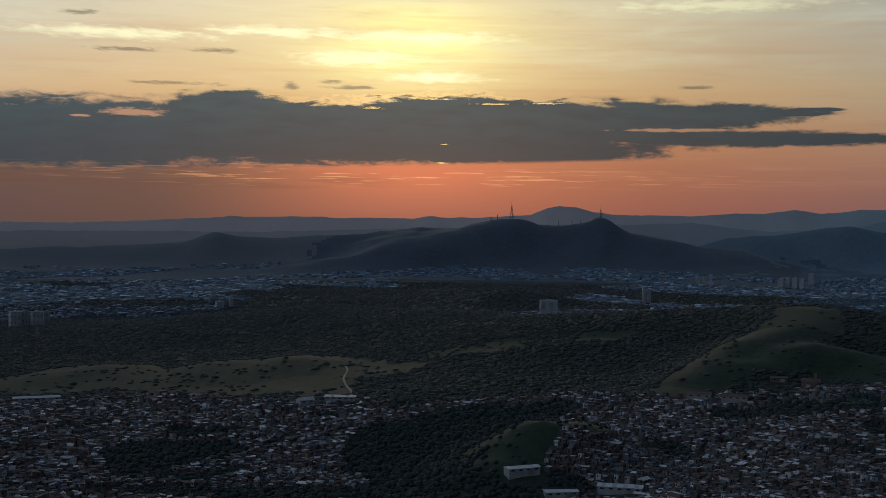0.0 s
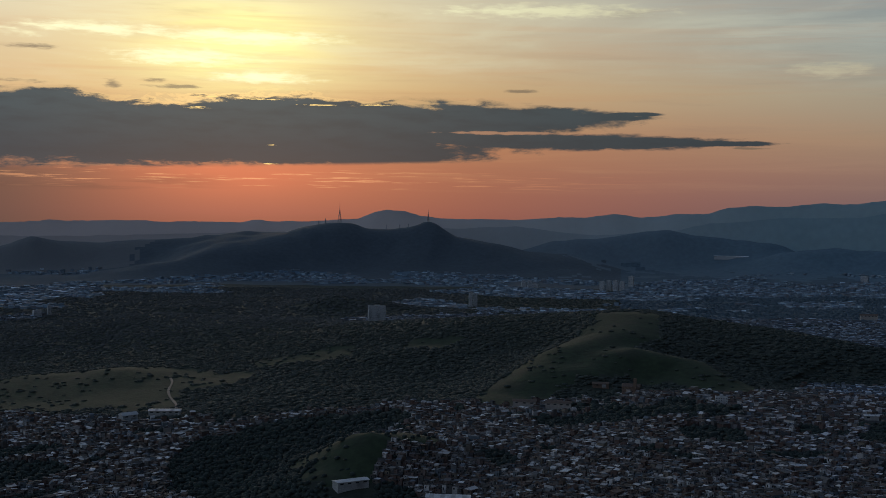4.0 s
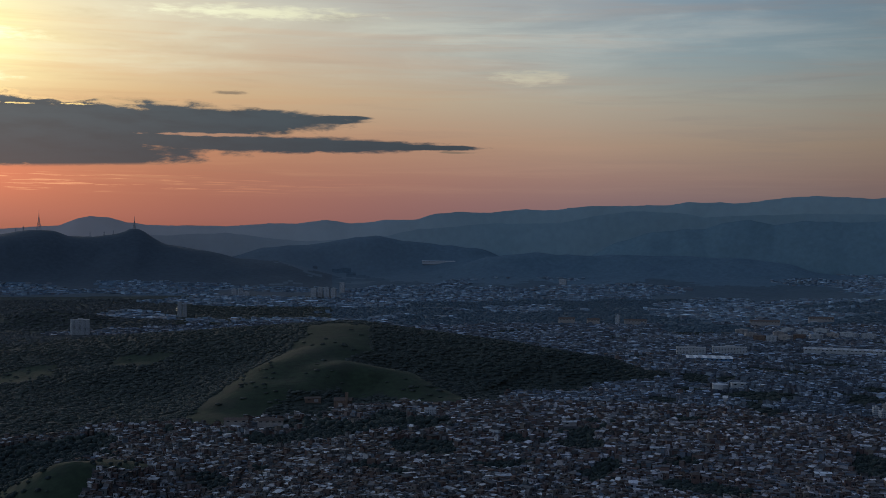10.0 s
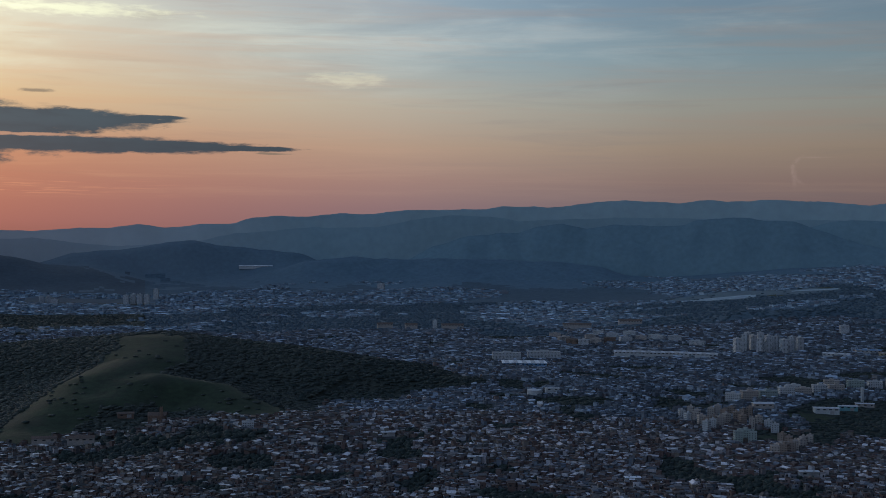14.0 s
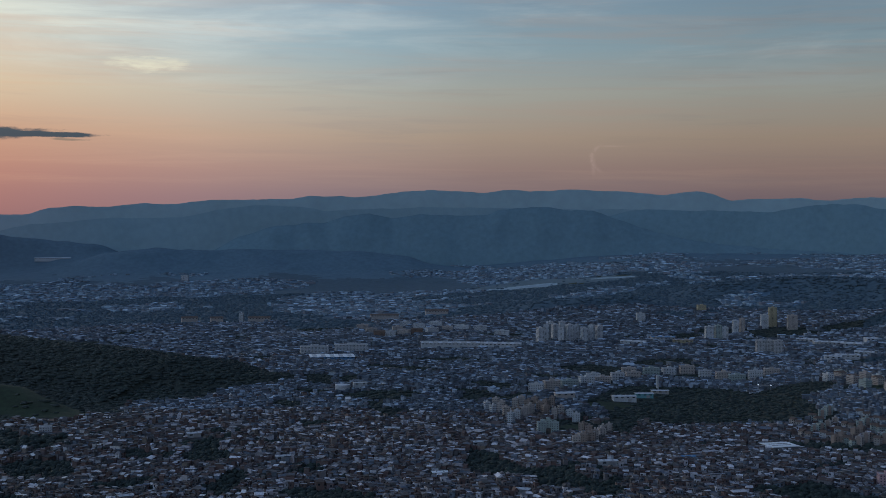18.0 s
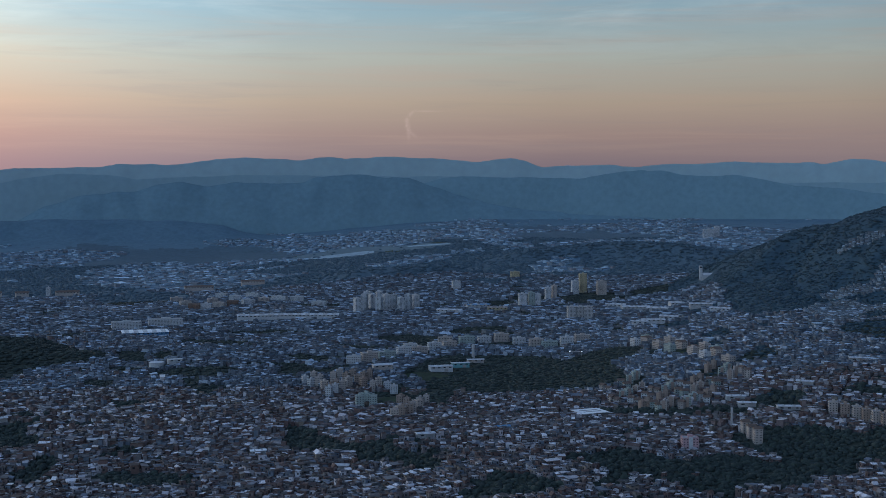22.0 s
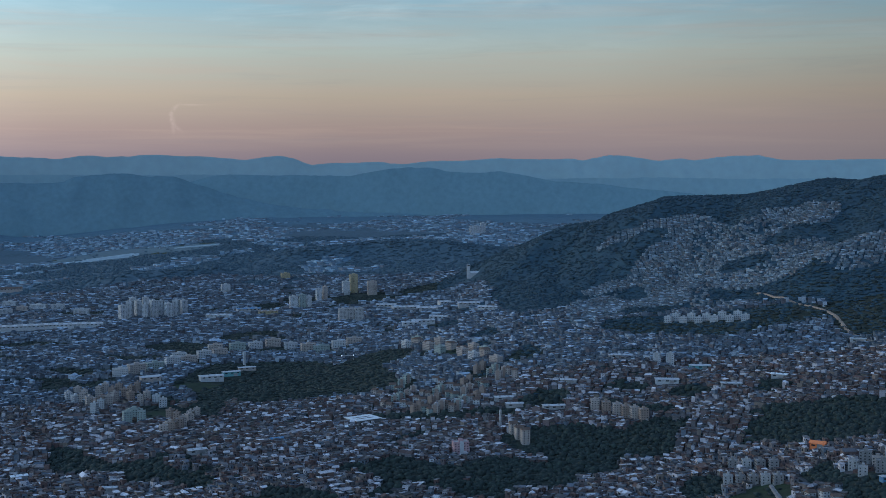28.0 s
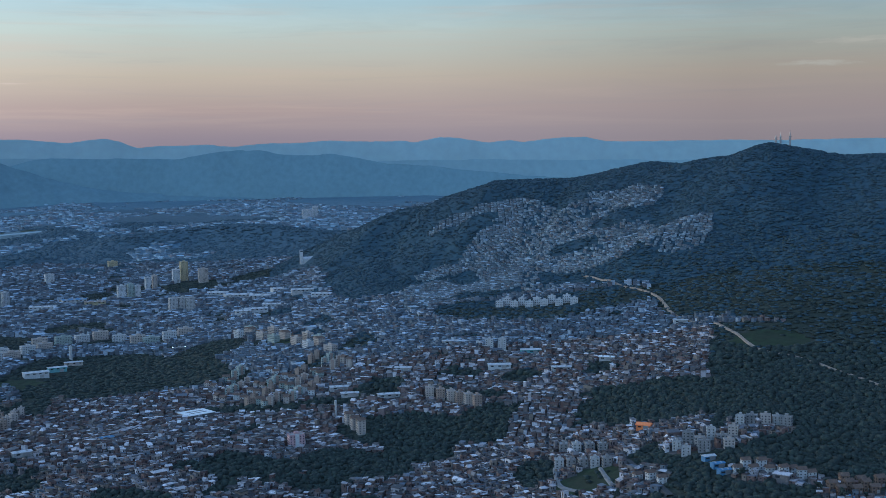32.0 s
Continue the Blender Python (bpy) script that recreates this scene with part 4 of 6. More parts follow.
def settle_houses(name, label, x, y, w, d, h, turn, which, kinds, mats):
    z = ground(x, y)
    V, F, I, n = [], [], [], 0
    c, s = np.cos(turn), np.sin(turn)
    for k, (tv, tf, ti) in enumerate(kinds):
        m = which == k
        cnt = int(m.sum())
        if not cnt:
            continue
        lx, ly, lz = tv[None, :, 0] * w[m, None], tv[None, :, 1] * d[m, None], tv[None, :, 2] * h[m, None]
        px = x[m, None] + lx * c[m, None] - ly * s[m, None]
        py = y[m, None] + lx * s[m, None] + ly * c[m, None]
        V.append(np.stack([px, py, z[m, None] + lz], -1).reshape(-1, 3))
        F.append((tf[None] + (n + np.arange(cnt) * len(tv))[:, None, None]).reshape(-1, 4))
        I.append(np.tile(ti, cnt))
        n += cnt * len(tv)
    F = np.concatenate(F)
    tri = F[:, 2] == F[:, 3]
    I = np.concatenate(I)
    ob = bulk(name, np.concatenate(V), [F[~tri], F[tri][:, :3]], [*mats, M_GLASS], np.concatenate([I[~tri], I[tri]]))
    return tagged(ob, label, "houses", kind="stuff")


def plots(r0, r1, b0, b1, pitch_w, pitch_d, keep, seed):
    """Plots in streets: districts with a bearing of their own, double rows of houses between lanes."""
    g = np.random.default_rng(seed)
    cell = 150.0
    xs, ys = np.meshgrid(np.arange(-r1, r1, cell), np.arange(-r1, r1, cell))
    cx, cy = (xs + g.uniform(-60, 60, xs.shape)).ravel(), (ys + g.uniform(-60, 60, xs.shape)).ravel()
    rr, bb = np.hypot(cx, cy), np.degrees(np.arctan2(cx, cy))
    ok = (rr > r0 - 160) & (rr < r1 + 160) & (bb > b0 - 8) & (bb < b1 + 8)
    cx, cy = cx[ok], cy[ok]
    way = g.uniform(-0.5, 0.5, len(cx)) + (rough(cx, cy, 700.0, 81, 2) - 0.5) * 5.0
    X, Y, T = [], [], []
    rows = np.arange(-40, 41)
    off = rows * pitch_d + (rows // 2) * pitch_d * 0.42
    along = np.arange(-40, 41) * pitch_w
    for x, y, a in zip(cx, cy, way):
        u, v = np.meshgrid(along, off)
        keepers = (np.abs(u) < 135) & (np.abs(v) < 135)
        u = u[keepers] + g.normal(0, 0.35, int(keepers.sum()))
        v = v[keepers] + g.normal(0, 0.4, int(keepers.sum()))
        px, py = x + u * math.cos(a) - v * math.sin(a), y + u * math.sin(a) + v * math.cos(a)
        d = (px[:, None] - cx[None]) ** 2 + (py[:, None] - cy[None]) ** 2
        mine = d.min(1) >= (u * u + v * v) - 1e-6 - 6.0
        X.append(px[mine]), Y.append(py[mine]), T.append(np.full(int(mine.sum()), a))
    X, Y, T = np.concatenate(X), np.concatenate(Y), np.concatenate(T)
    R, B = np.hypot(X, Y), np.degrees(np.arctan2(X, Y))
    ok = (R >= r0) & (R < r1) & (B > b0) & (B < b1) & (cover(X, Y) == 0) & (g.random(len(X)) < keep)
    return X[ok], Y[ok], T[ok]


def clear_of(x, y, sites):
    ok = np.ones(len(x), bool)
    for sb, sr, rad in sites:
        sx_, sy_ = spot(sb, sr)
        ok &= (x - sx_) ** 2 + (y - sy_) ** 2 > rad * rad
    return ok


SITES = []          # bearing, range and radius kept free of small houses


def fill_town():
    for r0, r1, b0, b1, pw, pd, keep, seed in ((790, 1000, -24, 92, 4.2, 3.7, 0.96, 1), (1000, 1300, -24, 92, 4.3, 3.8, 0.96, 7), (1300, 1540, -24, 90, 4.6, 4.1, 0.95, 2), (1540, 1900, -24, 63.5, 5.1, 4.6, 0.94, 5), (1540, 2150, 63.5, 90, 4.6, 4.4, 0.96, 6), (1900, 2700, -24, 63.5, 6.8, 6.2, 0.9, 3), (2700, 4600, -24, 67, 11.5, 10.5, 0.42, 4)):
        x, y, t = plots(r0, r1, b0, b1, pw, pd, keep, seed)
        ok = clear_of(x, y, SITES) & open_side(x, y)
        x, y, t = x[ok], y[ok], t[ok]
        g = np.random.default_rng(100 + seed)
        loose = (np.degrees(np.arctan2(x, y)) > 68.5) & (np.hypot(x, y) > 1540) & (g.random(len(x)) > 0.58 + 1.5 * (rough(x, y, 60.0, 141, 3) - 0.4))
        x, y, t = x[~loose], y[~loose], t[~loose]
        n = len(x)
        w, d = pw * g.uniform(0.78, 1.12, n), pd * g.uniform(0.78, 1.06, n)
        big = g.random(n) < 0.07
        w[big] *= g.uniform(1.5, 2.6, int(big.sum()))
        d[big] *= g.uniform(1.2, 1.9, int(big.sum()))
        h = g.choice([1.9, 2.6, 3.5, 4.4, 5.8], n, p=[0.24, 0.28, 0.26, 0.16, 0.06]) * g.uniform(0.9, 1.15, n)
        which = g.choice(len(KINDS), n, p=[0.26, 0.10, 0.17, 0.15, 0.10, 0.10, 0.12])
        which[(h < 4.2) & (which == 1)] = 2
        slope = (np.degrees(np.arctan2(x, y)) > 63.5) & (np.hypot(x, y) > 1540)
        h[slope] = np.clip(h[slope], 1.6, 2.8)
        turn = t + g.choice([0, math.pi / 2, math.pi, -math.pi / 2], n) + g.normal(0, 0.06, n) + slope * g.normal(0, 0.35, n)
        if r0 < 800:
            near = np.argsort(np.hypot(x, y))[:330]
            near_houses(x[near], y[near], turn[near], w[near], d[near], h[near], g)
            far = np.ones(n, bool)
            far[near] = False
            x, y, w, d, h, turn, which = x[far], y[far], w[far], d[far], h[far], turn[far], which[far]
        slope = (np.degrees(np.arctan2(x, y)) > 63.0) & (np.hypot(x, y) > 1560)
        # farther zones take the wall and roof colours with haze in them
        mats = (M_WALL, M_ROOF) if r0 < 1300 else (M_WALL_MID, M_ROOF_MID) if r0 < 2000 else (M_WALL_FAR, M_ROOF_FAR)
        # houses towards the sunset take the copies with the light tint
        west_tinted = ~slope & (r0 < 1900) & (np.degrees(np.arctan2(x, y)) + g.normal(0, 3.5, len(x)) + (rough(x, y, 120.0, 171, 2) - 0.5) * 14.0 < 25.0)
        for m, name, words, pair in ((~slope & ~west_tinted, "packed_houses", "tightly packed brick and block houses with grey sheet roofs", mats), (west_tinted, "packed_houses", "tightly packed brick and block houses, their colours warmed for the western light", (M_WALL_WEST, M_ROOF_WEST)), (slope, "hillside_houses", "pale block houses climbing the mountain side", (M_WALL_HILL, M_ROOF_HILL))):
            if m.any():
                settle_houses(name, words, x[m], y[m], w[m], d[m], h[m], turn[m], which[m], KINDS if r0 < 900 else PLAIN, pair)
        print("houses", r0, n)



# ---------------------------------------------------------------- woods
def knob(detail):
    """An icosahedron, cut finer on demand."""
    bm = bmesh.new()
    bmesh.ops.create_icosphere(bm, subdivisions=detail, radius=1.0)
    v = np.array([p.co[:] for p in bm.verts])
    f = np.array([[p.index for p in q.verts] for q in bm.faces if q.normal.z > -0.62 or detail > 1])
    bm.free()
    return v, f


def clumps(name, label, x, y, z, size, squash, detail, seed, mat, category="trees"):
    tv, tf = knob(detail)
    g = np.random.default_rng(seed)
    n = len(x)
    jit = g.uniform(0.8, 1.2, (n, len(tv), 1))
    v = tv[None] * jit * size[:, None, None]
    v[..., 2] *= squash[:, None]
    v += np.stack([x, y, z + size * squash * 0.45], -1)[:, None, :]
    f = (tf[None] + (np.arange(n) * len(tv))[:, None, None]).reshape(-1, 3)
    return tagged(bulk(name, v.reshape(-1, 3), f, mat, smooth=True), label, category, kind="stuff")


def scatter(r0, r1, b0, b1, gap, seed):
    g = np.random.default_rng(seed)
    area = 0.5 * (r1 * r1 - r0 * r0) * math.radians(b1 - b0)
    n = int(area / (gap * gap))
    r, b = np.sqrt(g.uniform(r0 * r0, r1 * r1, n)), g.uniform(b0, b1, n)
    x, y = spot(b, r)
    return x, y, g


def fill_woods():
    for r0, r1, b0, b1, gap, s0, s1, detail, seed in ((740, 1150, -24, 92, 3.6, 1.5, 2.9, 1, 11), (1150, 1700, -24, 92, 4.9, 2.1, 3.9, 1, 12), (1700, 2500, -24, 92, 6.0, 2.1, 3.7, 1, 13), (2500, 3600, -24, 62, 10.0, 3.2, 5.4, 1, 14)):
        x, y, g = scatter(r0, r1, b0, b1, gap, seed)
        k = cover(x, y)
        ok = (k == 1) | ((k == 0) & (g.random(len(x)) < 0.07 + 0.2 * ((np.degrees(np.arctan2(x, y)) > 69.0) & (np.hypot(x, y) > 1540)))) | ((k == 2) & (g.random(len(x)) < 0.01 + 0.08 * ((rough(x, y, 45.0, 151, 3) > 0.6) & (x < 150.0)) + 0.10 * (rough(x, y, 38.0, 153, 3) > 0.66)))
        ok &= open_side(x, y)
        x, y = x[ok], y[ok]
        ok = clear_of(x, y, SITES)
        x, y = x[ok], y[ok]
        size = g.uniform(s0, s1, len(x)) * np.where(g.random(len(x)) < 0.12, 1.4, 1.0)
        tall = g.uniform(0.45, 0.85, len(x))
        r, b = np.hypot(x, y), np.degrees(np.arctan2(x, y))
        # farther trees get the leaf colours that hold the haze
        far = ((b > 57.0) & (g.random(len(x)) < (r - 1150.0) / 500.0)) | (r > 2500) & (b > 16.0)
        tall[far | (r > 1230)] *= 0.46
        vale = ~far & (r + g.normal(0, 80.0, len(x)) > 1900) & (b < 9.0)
        west_hills = ~far & ~vale & (b + g.normal(0, 3.0, len(x)) < 24.0) & (r + g.normal(0, 40.0, len(x)) > 1230)
        for m, mat, words in ((vale, M_LEAF_VALE, "hazy dark woods in the far valley"), (~far & ~west_hills & ~vale, M_LEAF, "dense dark green tree canopy between houses"), (west_hills, M_LEAF_WEST, "dense olive green woods and scrub on the hills"), (far & (r > 2480), M_LEAF_HAZE, "hazy blue woods of the far valley"), (far & (r <= 2480), M_LEAF_FAR, "bluish green forest on the mountain")):
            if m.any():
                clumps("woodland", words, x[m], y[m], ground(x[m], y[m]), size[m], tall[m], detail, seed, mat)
        print("trees", r0, len(x))

# ---------------------------------------------------------------- single buildings
def thing(name, bearing, reach, turn, label, category, group="", room=0.0, lift=0.0):
    """An empty at the foot of a thing, its front turned to the foot of the climb and then by turn degrees."""
    ob = new(name)
    x, y = spot(bearing, reach)
    ob.matrix_world = pose(x, y, float(ground(x, y)) + lift, 0, 0, turn - bearing)
    if room:
        SITES.append((bearing, reach, room))
    return tagged(ob, label, category, group)


MESHES = {}


def part(name, key, make, mat, parent, label="", at=None):
    """One mesh object under a thing. key: alike parts share their mesh; make() gives verts and faces."""
    full = (key, mat.name)
    if full not in MESHES:
        me = bpy.data.meshes.new(name)
        v, f = make()
        me.from_pydata([tuple(p) for p in v], [], [tuple(q) for q in f])
        me.materials.append(mat)
        me.update()
        MESHES[full] = me
    ob = new(name, MESHES[full])
    ob.parent = parent
    if at is not None:
        ob.matrix_local = at
    if label:
        ob["label"] = label
    return ob


def join(*solids):
    v, f = [], []
    for sv, sf in solids:
        n = len(v)
        v += list(sv)
        f += [tuple(i + n for i in q) for q in sf]
    return v, f


def cuboid(x0, x1, y0, y1, z0, z1):
    v, sides, top = block(x0, x1, y0, y1, z0, z1)
    return v, sides + [top, (3, 2, 1, 0)]


def prism(w, d, z0, rise, over=0.4):
    """A pitched roof, ridge along x."""
    a, b = w / 2 + over, d / 2 + over
    v = [(-a, -b, z0), (a, -b, z0), (a, b, z0), (-a, b, z0), (-a, 0, z0 + rise), (a, 0, z0 + rise)]
    return v, [(0, 1, 5, 4), (2, 3, 4, 5), (3, 2, 1, 0), (1, 2, 5), (3, 0, 4)]


def tube(r0, r1, z0, z1, n=12, x=0.0, y=0.0):
    v = [(x + r * math.cos(2 * math.pi * i / n), y + r * math.sin(2 * math.pi * i / n), z) for r, z in ((r0, z0), (r1, z1)) for i in range(n)]
    f = [(i, (i + 1) % n, n + (i + 1) % n, n + i) for i in range(n)]
    return v, f + [tuple(range(n, 2 * n)), tuple(range(n))[::-1]]


def rod(p, q, r):
    p, q = Vector(p), Vector(q)
    m = (q - p).to_track_quat("Z", "Y").to_matrix()
    h = (q - p).length
    v, f = tube(r, r, 0, h, 5)
    return [tuple(p + m @ Vector(c)) for c in v], f


def parapet(w, d, z, high=0.7, thick=0.35):
    a, b = w / 2 + 0.05, d / 2 + 0.05
    return join(cuboid(-a, a, -b, -b + thick, z, z + high), cuboid(-a, a, b - thick, b, z, z + high),
                cuboid(-a, -a + thick, -b + thick, b - thick, z, z + high), cuboid(a - thick, a, -b + thick, b - thick, z, z + high))


def window_row(w, d, z, high, gap=2.1, wide=0.85):
    """The windows of one storey, set in on all four sides as dark panes with a sill."""
    out = []
    for length, depth, turned in ((w, d, False), (d, w, True)):
        n = max(1, int(length / gap))
        for i in range(n):
            c = (i - (n - 1) / 2) * length / n
            for s in (-1, 1):
                e = s * depth / 2
                lo, hi = min(e, e + s * 0.06), max(e, e + s * 0.06)
                out.append(cuboid(lo, hi, c - wide / 2, c + wide / 2, z, z + high) if turned else cuboid(c - wide / 2, c + wide / 2, lo, hi, z, z + high))
    return join(*out)


def apartment(bearing, reach, w, d, storeys, turn, wall, label, group="", roof=None, name="apartment_block", storey=2.05, band=None):
    ob = thing(name, bearing, reach, turn, label, "apartment block", group, room=max(w, d) * 0.62 + 3)
    h = storeys * storey
    k = (round(w, 1), round(d, 1), storeys, storey)
    part("wall", ("wall", k), lambda: cuboid(-w / 2, w / 2, -d / 2, d / 2, -6.0, h), wall, ob)
    if roof:
        part("roof", ("pitched", k), lambda: prism(w, d, h + 0.02, 2.0), roof, ob)
    else:
        part("parapet", ("parapet", k), lambda: parapet(w, d, h + 0.01), wall, ob)
        part("roof", ("deck", k), lambda: cuboid(-w / 2 + 0.4, w / 2 - 0.4, -d / 2 + 0.4, d / 2 - 0.4, h + 0.02, h + 0.16), M_GREY, ob, "grey roof deck")
        part("lift_house", ("lift", k), lambda: cuboid(-w * 0.12, w * 0.16, -d * 0.2, d * 0.2, h + 0.1, h + 2.4), wall, ob)
    if reach < 1075:
        for i in range(storeys):
            for length, depth, quarter in ((w, d, 0), (d, w, 90)):
                n = max(1, int(length / 2.3))
                for j in range(n):
                    for s in (0, 180):
                        part("window", ("pane",), lambda: cuboid(-0.45, 0.45, -0.05, 0.05, 0, 0.85), M_GLASS, ob,
                             at=pose(0, 0, 0, 0, 0, quarter + s) @ pose((j - (n - 1) / 2) * length / n, -depth / 2 - 0.03, i * storey + 0.7))
    else:
        panes = part("glazing", ("win", k), lambda: join(*[window_row(w, d, i * storey + 0.7, 0.8) for i in range(storeys)]), M_GLASS, ob, "rows of small dark windows")
        panes["kind"] = "stuff"
    if band:
        part("stair_tower", ("band", k), lambda: cuboid(-1.6, 1.6, -d / 2 - 0.25, -d / 2 - 0.05, 0.0, h + 1.2), band, ob, "painted stair tower stripe")
    part("door", ("door", 1), lambda: cuboid(-0.9, 0.9, -0.06, 0.06, 0.0, 2.2), M_STEEL, ob, at=pose(w * 0.25, -d / 2 - 0.08, 0))
    return ob


def hall(bearing, reach, w, d, h, turn, wall, roof, label, rise=1.2, strips=0, strip_mat=None, name="warehouse", category="warehouse"):
    ob = thing(name, bearing, reach, turn, label, category, room=max(w, d) * 0.6 + 3)
    k = (round(w, 1), round(d, 1), h, rise)
    part("wall", ("hallwall", k), lambda: cuboid(-w / 2, w / 2, -d / 2, d / 2, -6.0, h), wall, ob)
    top = part("roof", ("hallroof", k), lambda: prism(w, d, h + 0.02, rise, 0.7), roof, ob)
    for i in range(strips):
        x = (i - (strips - 1) / 2) * w / strips
        for s in (-1, 1):
            tilt = math.degrees(math.atan2(rise, d / 2 + 0.7))
            part("skylight", ("strip", k), lambda: cuboid(-w * 0.05, w * 0.05, -d * 0.2, d * 0.2, -0.02, 0.10), strip_mat or M_GLASS, top,
                 at=pose(x, s * d * 0.26, h + rise * (1 - d * 0.26 / (d / 2 + 0.7)) + 0.06, -s * tilt))
    part("gate", ("gate", 1), lambda: cuboid(-2.2, 2.2, -0.08, 0.08, 0, 3.2), M_STEEL, ob, at=pose(w * 0.2, -d / 2 - 0.1, 0))
    n = max(2, int(w / 6))
    for i in range(n):
        part("window", ("hallwin", 1), lambda: cuboid(-1.4, 1.4, -0.05, 0.05, 0, 1.1), M_GLASS, ob, at=pose((i - (n - 1) / 2) * w / n, -d / 2 - 0.06, h - 1.9))
    return ob


def water_tower(bearing, reach, h, r, label):
    ob = thing("water_tower", bearing, reach, 0, label, "water tower", room=5)
    part("shaft", ("shaft", h, r), lambda: tube(r, r * 0.9, -4, h * 0.97), M_WHITE, ob)
    part("tank", ("tank", h, r), lambda: join(tube(r * 1.08, r * 1.08, h * 0.72, h), tube(r * 0.5, 0.1, h, h + r * 0.4)), M_WHITE, ob)
    part("ladder", ("ladder", h, r), lambda: join(*[rod((x, -r - 0.2, 0), (x, -r - 0.2, h * 0.95), 0.05) for x in (-0.25, 0.25)]), M_STEEL, ob)


def mast(bearing, reach, h, foot, label, name="broadcast_tower", lift=0.0):
    """A lattice mast on four splayed legs, with cross bracing and an aerial."""
    ob = thing(name, bearing, reach, 20, label, "radio mast", lift=lift)
    top, n = h * 0.62, 7
    for sx_, sy_ in ((1, 1), (-1, 1), (-1, -1), (1, -1)):
        part("leg", ("leg", h, foot, sx_, sy_), lambda: rod((sx_ * foot, sy_ * foot, -8), (sx_ * 0.6, sy_ * 0.6, top), 0.55), M_STEEL, ob)
    for i in range(n):
        t0, t1 = i / n, (i + 1) / n
        a, b = foot + (0.6 - foot) * t0, foot + (0.6 - foot) * t1
        z0, z1 = top * t0, top * t1
        c0 = [(a, a, z0), (-a, a, z0), (-a, -a, z0), (a, -a, z0)]
        c1 = [(b, b, z1), (-b, b, z1), (-b, -b, z1), (b, -b, z1)]
        part("bracing", ("brace", h, foot, i), lambda: join(*[rod(c0[j], c1[(j + 1) % 4], 0.3) for j in range(4)], *[rod(c1[j], c1[(j + 1) % 4], 0.3) for j in range(4)]), M_STEEL, ob)
    part("platform", ("plat", h, foot), lambda: tube(2.6, 2.6, top - 0.4, top + 0.8, 10), M_STEEL, ob)
    part("aerial", ("aerial", h, foot), lambda: join(tube(1.0, 0.8, top, h * 0.82, 8), tube(0.5, 0.3, h * 0.82, h, 8)), M_STEEL, ob)
    return ob


def ribbon(name, points, wide, mat, label, category="road", lift=0.7, kind_="structure"):
    """A road laid on the land, through places of bearing and range."""
    p = np.array([spot(b, r) for b, r in points])
    t = np.arange(len(p))
    fine = np.linspace(0, len(p) - 1, (len(p) - 1) * 12 + 1)
    i = np.clip(fine.astype(int), 0, len(p) - 2)
    f = (fine - i)[:, None]
    q = [p[np.clip(i + k, 0, len(p) - 1)] for k in (-1, 0, 1, 2)]
    c = 0.5 * (2 * q[1] + (q[2] - q[0]) * f + (2 * q[0] - 5 * q[1] + 4 * q[2] - q[3]) * f ** 2 + (3 * q[1] - q[0] - 3 * q[2] + q[3]) * f ** 3)
    d = np.gradient(c, axis=0)
    d = d / np.hypot(d[:, 0], d[:, 1])[:, None]
    nrm = np.stack([-d[:, 1], d[:, 0]], -1)
    w = wide * (0.8 + 0.5 * rough(c[:, 0], c[:, 1], 25.0, 91, 2))[:, None]
    top = [c - nrm * w / 2, c + nrm * w / 2]
    z = np.maximum(ground(*top[0].T), ground(*top[1].T)) + lift
    v = np.concatenate([np.column_stack([e, z + h]) for e, h in ((top[0], 0), (top[1], 0), (top[0] - nrm * 1.2, -3.0), (top[1] + nrm * 1.2, -3.0))])
    n = len(c)
    k = np.arange(n - 1)
    quad = np.concatenate([np.stack([k, k + 1, n + k + 1, n + k], -1), np.stack([2 * n + k, 2 * n + k + 1, k + 1, k], -1), np.stack([n + k, n + k + 1, 3 * n + k + 1, 3 * n + k], -1)])
    for b, r in points:
        SITES.append((b, r, wide * 0.7 + 2.5))
    for x, y in c[::4]:
        SITES.append((math.degrees(math.atan2(x, y)), math.hypot(x, y), wide * 0.6 + 2.5))
    return tagged(bulk(name, v, quad, mat), label, category, kind=kind_)


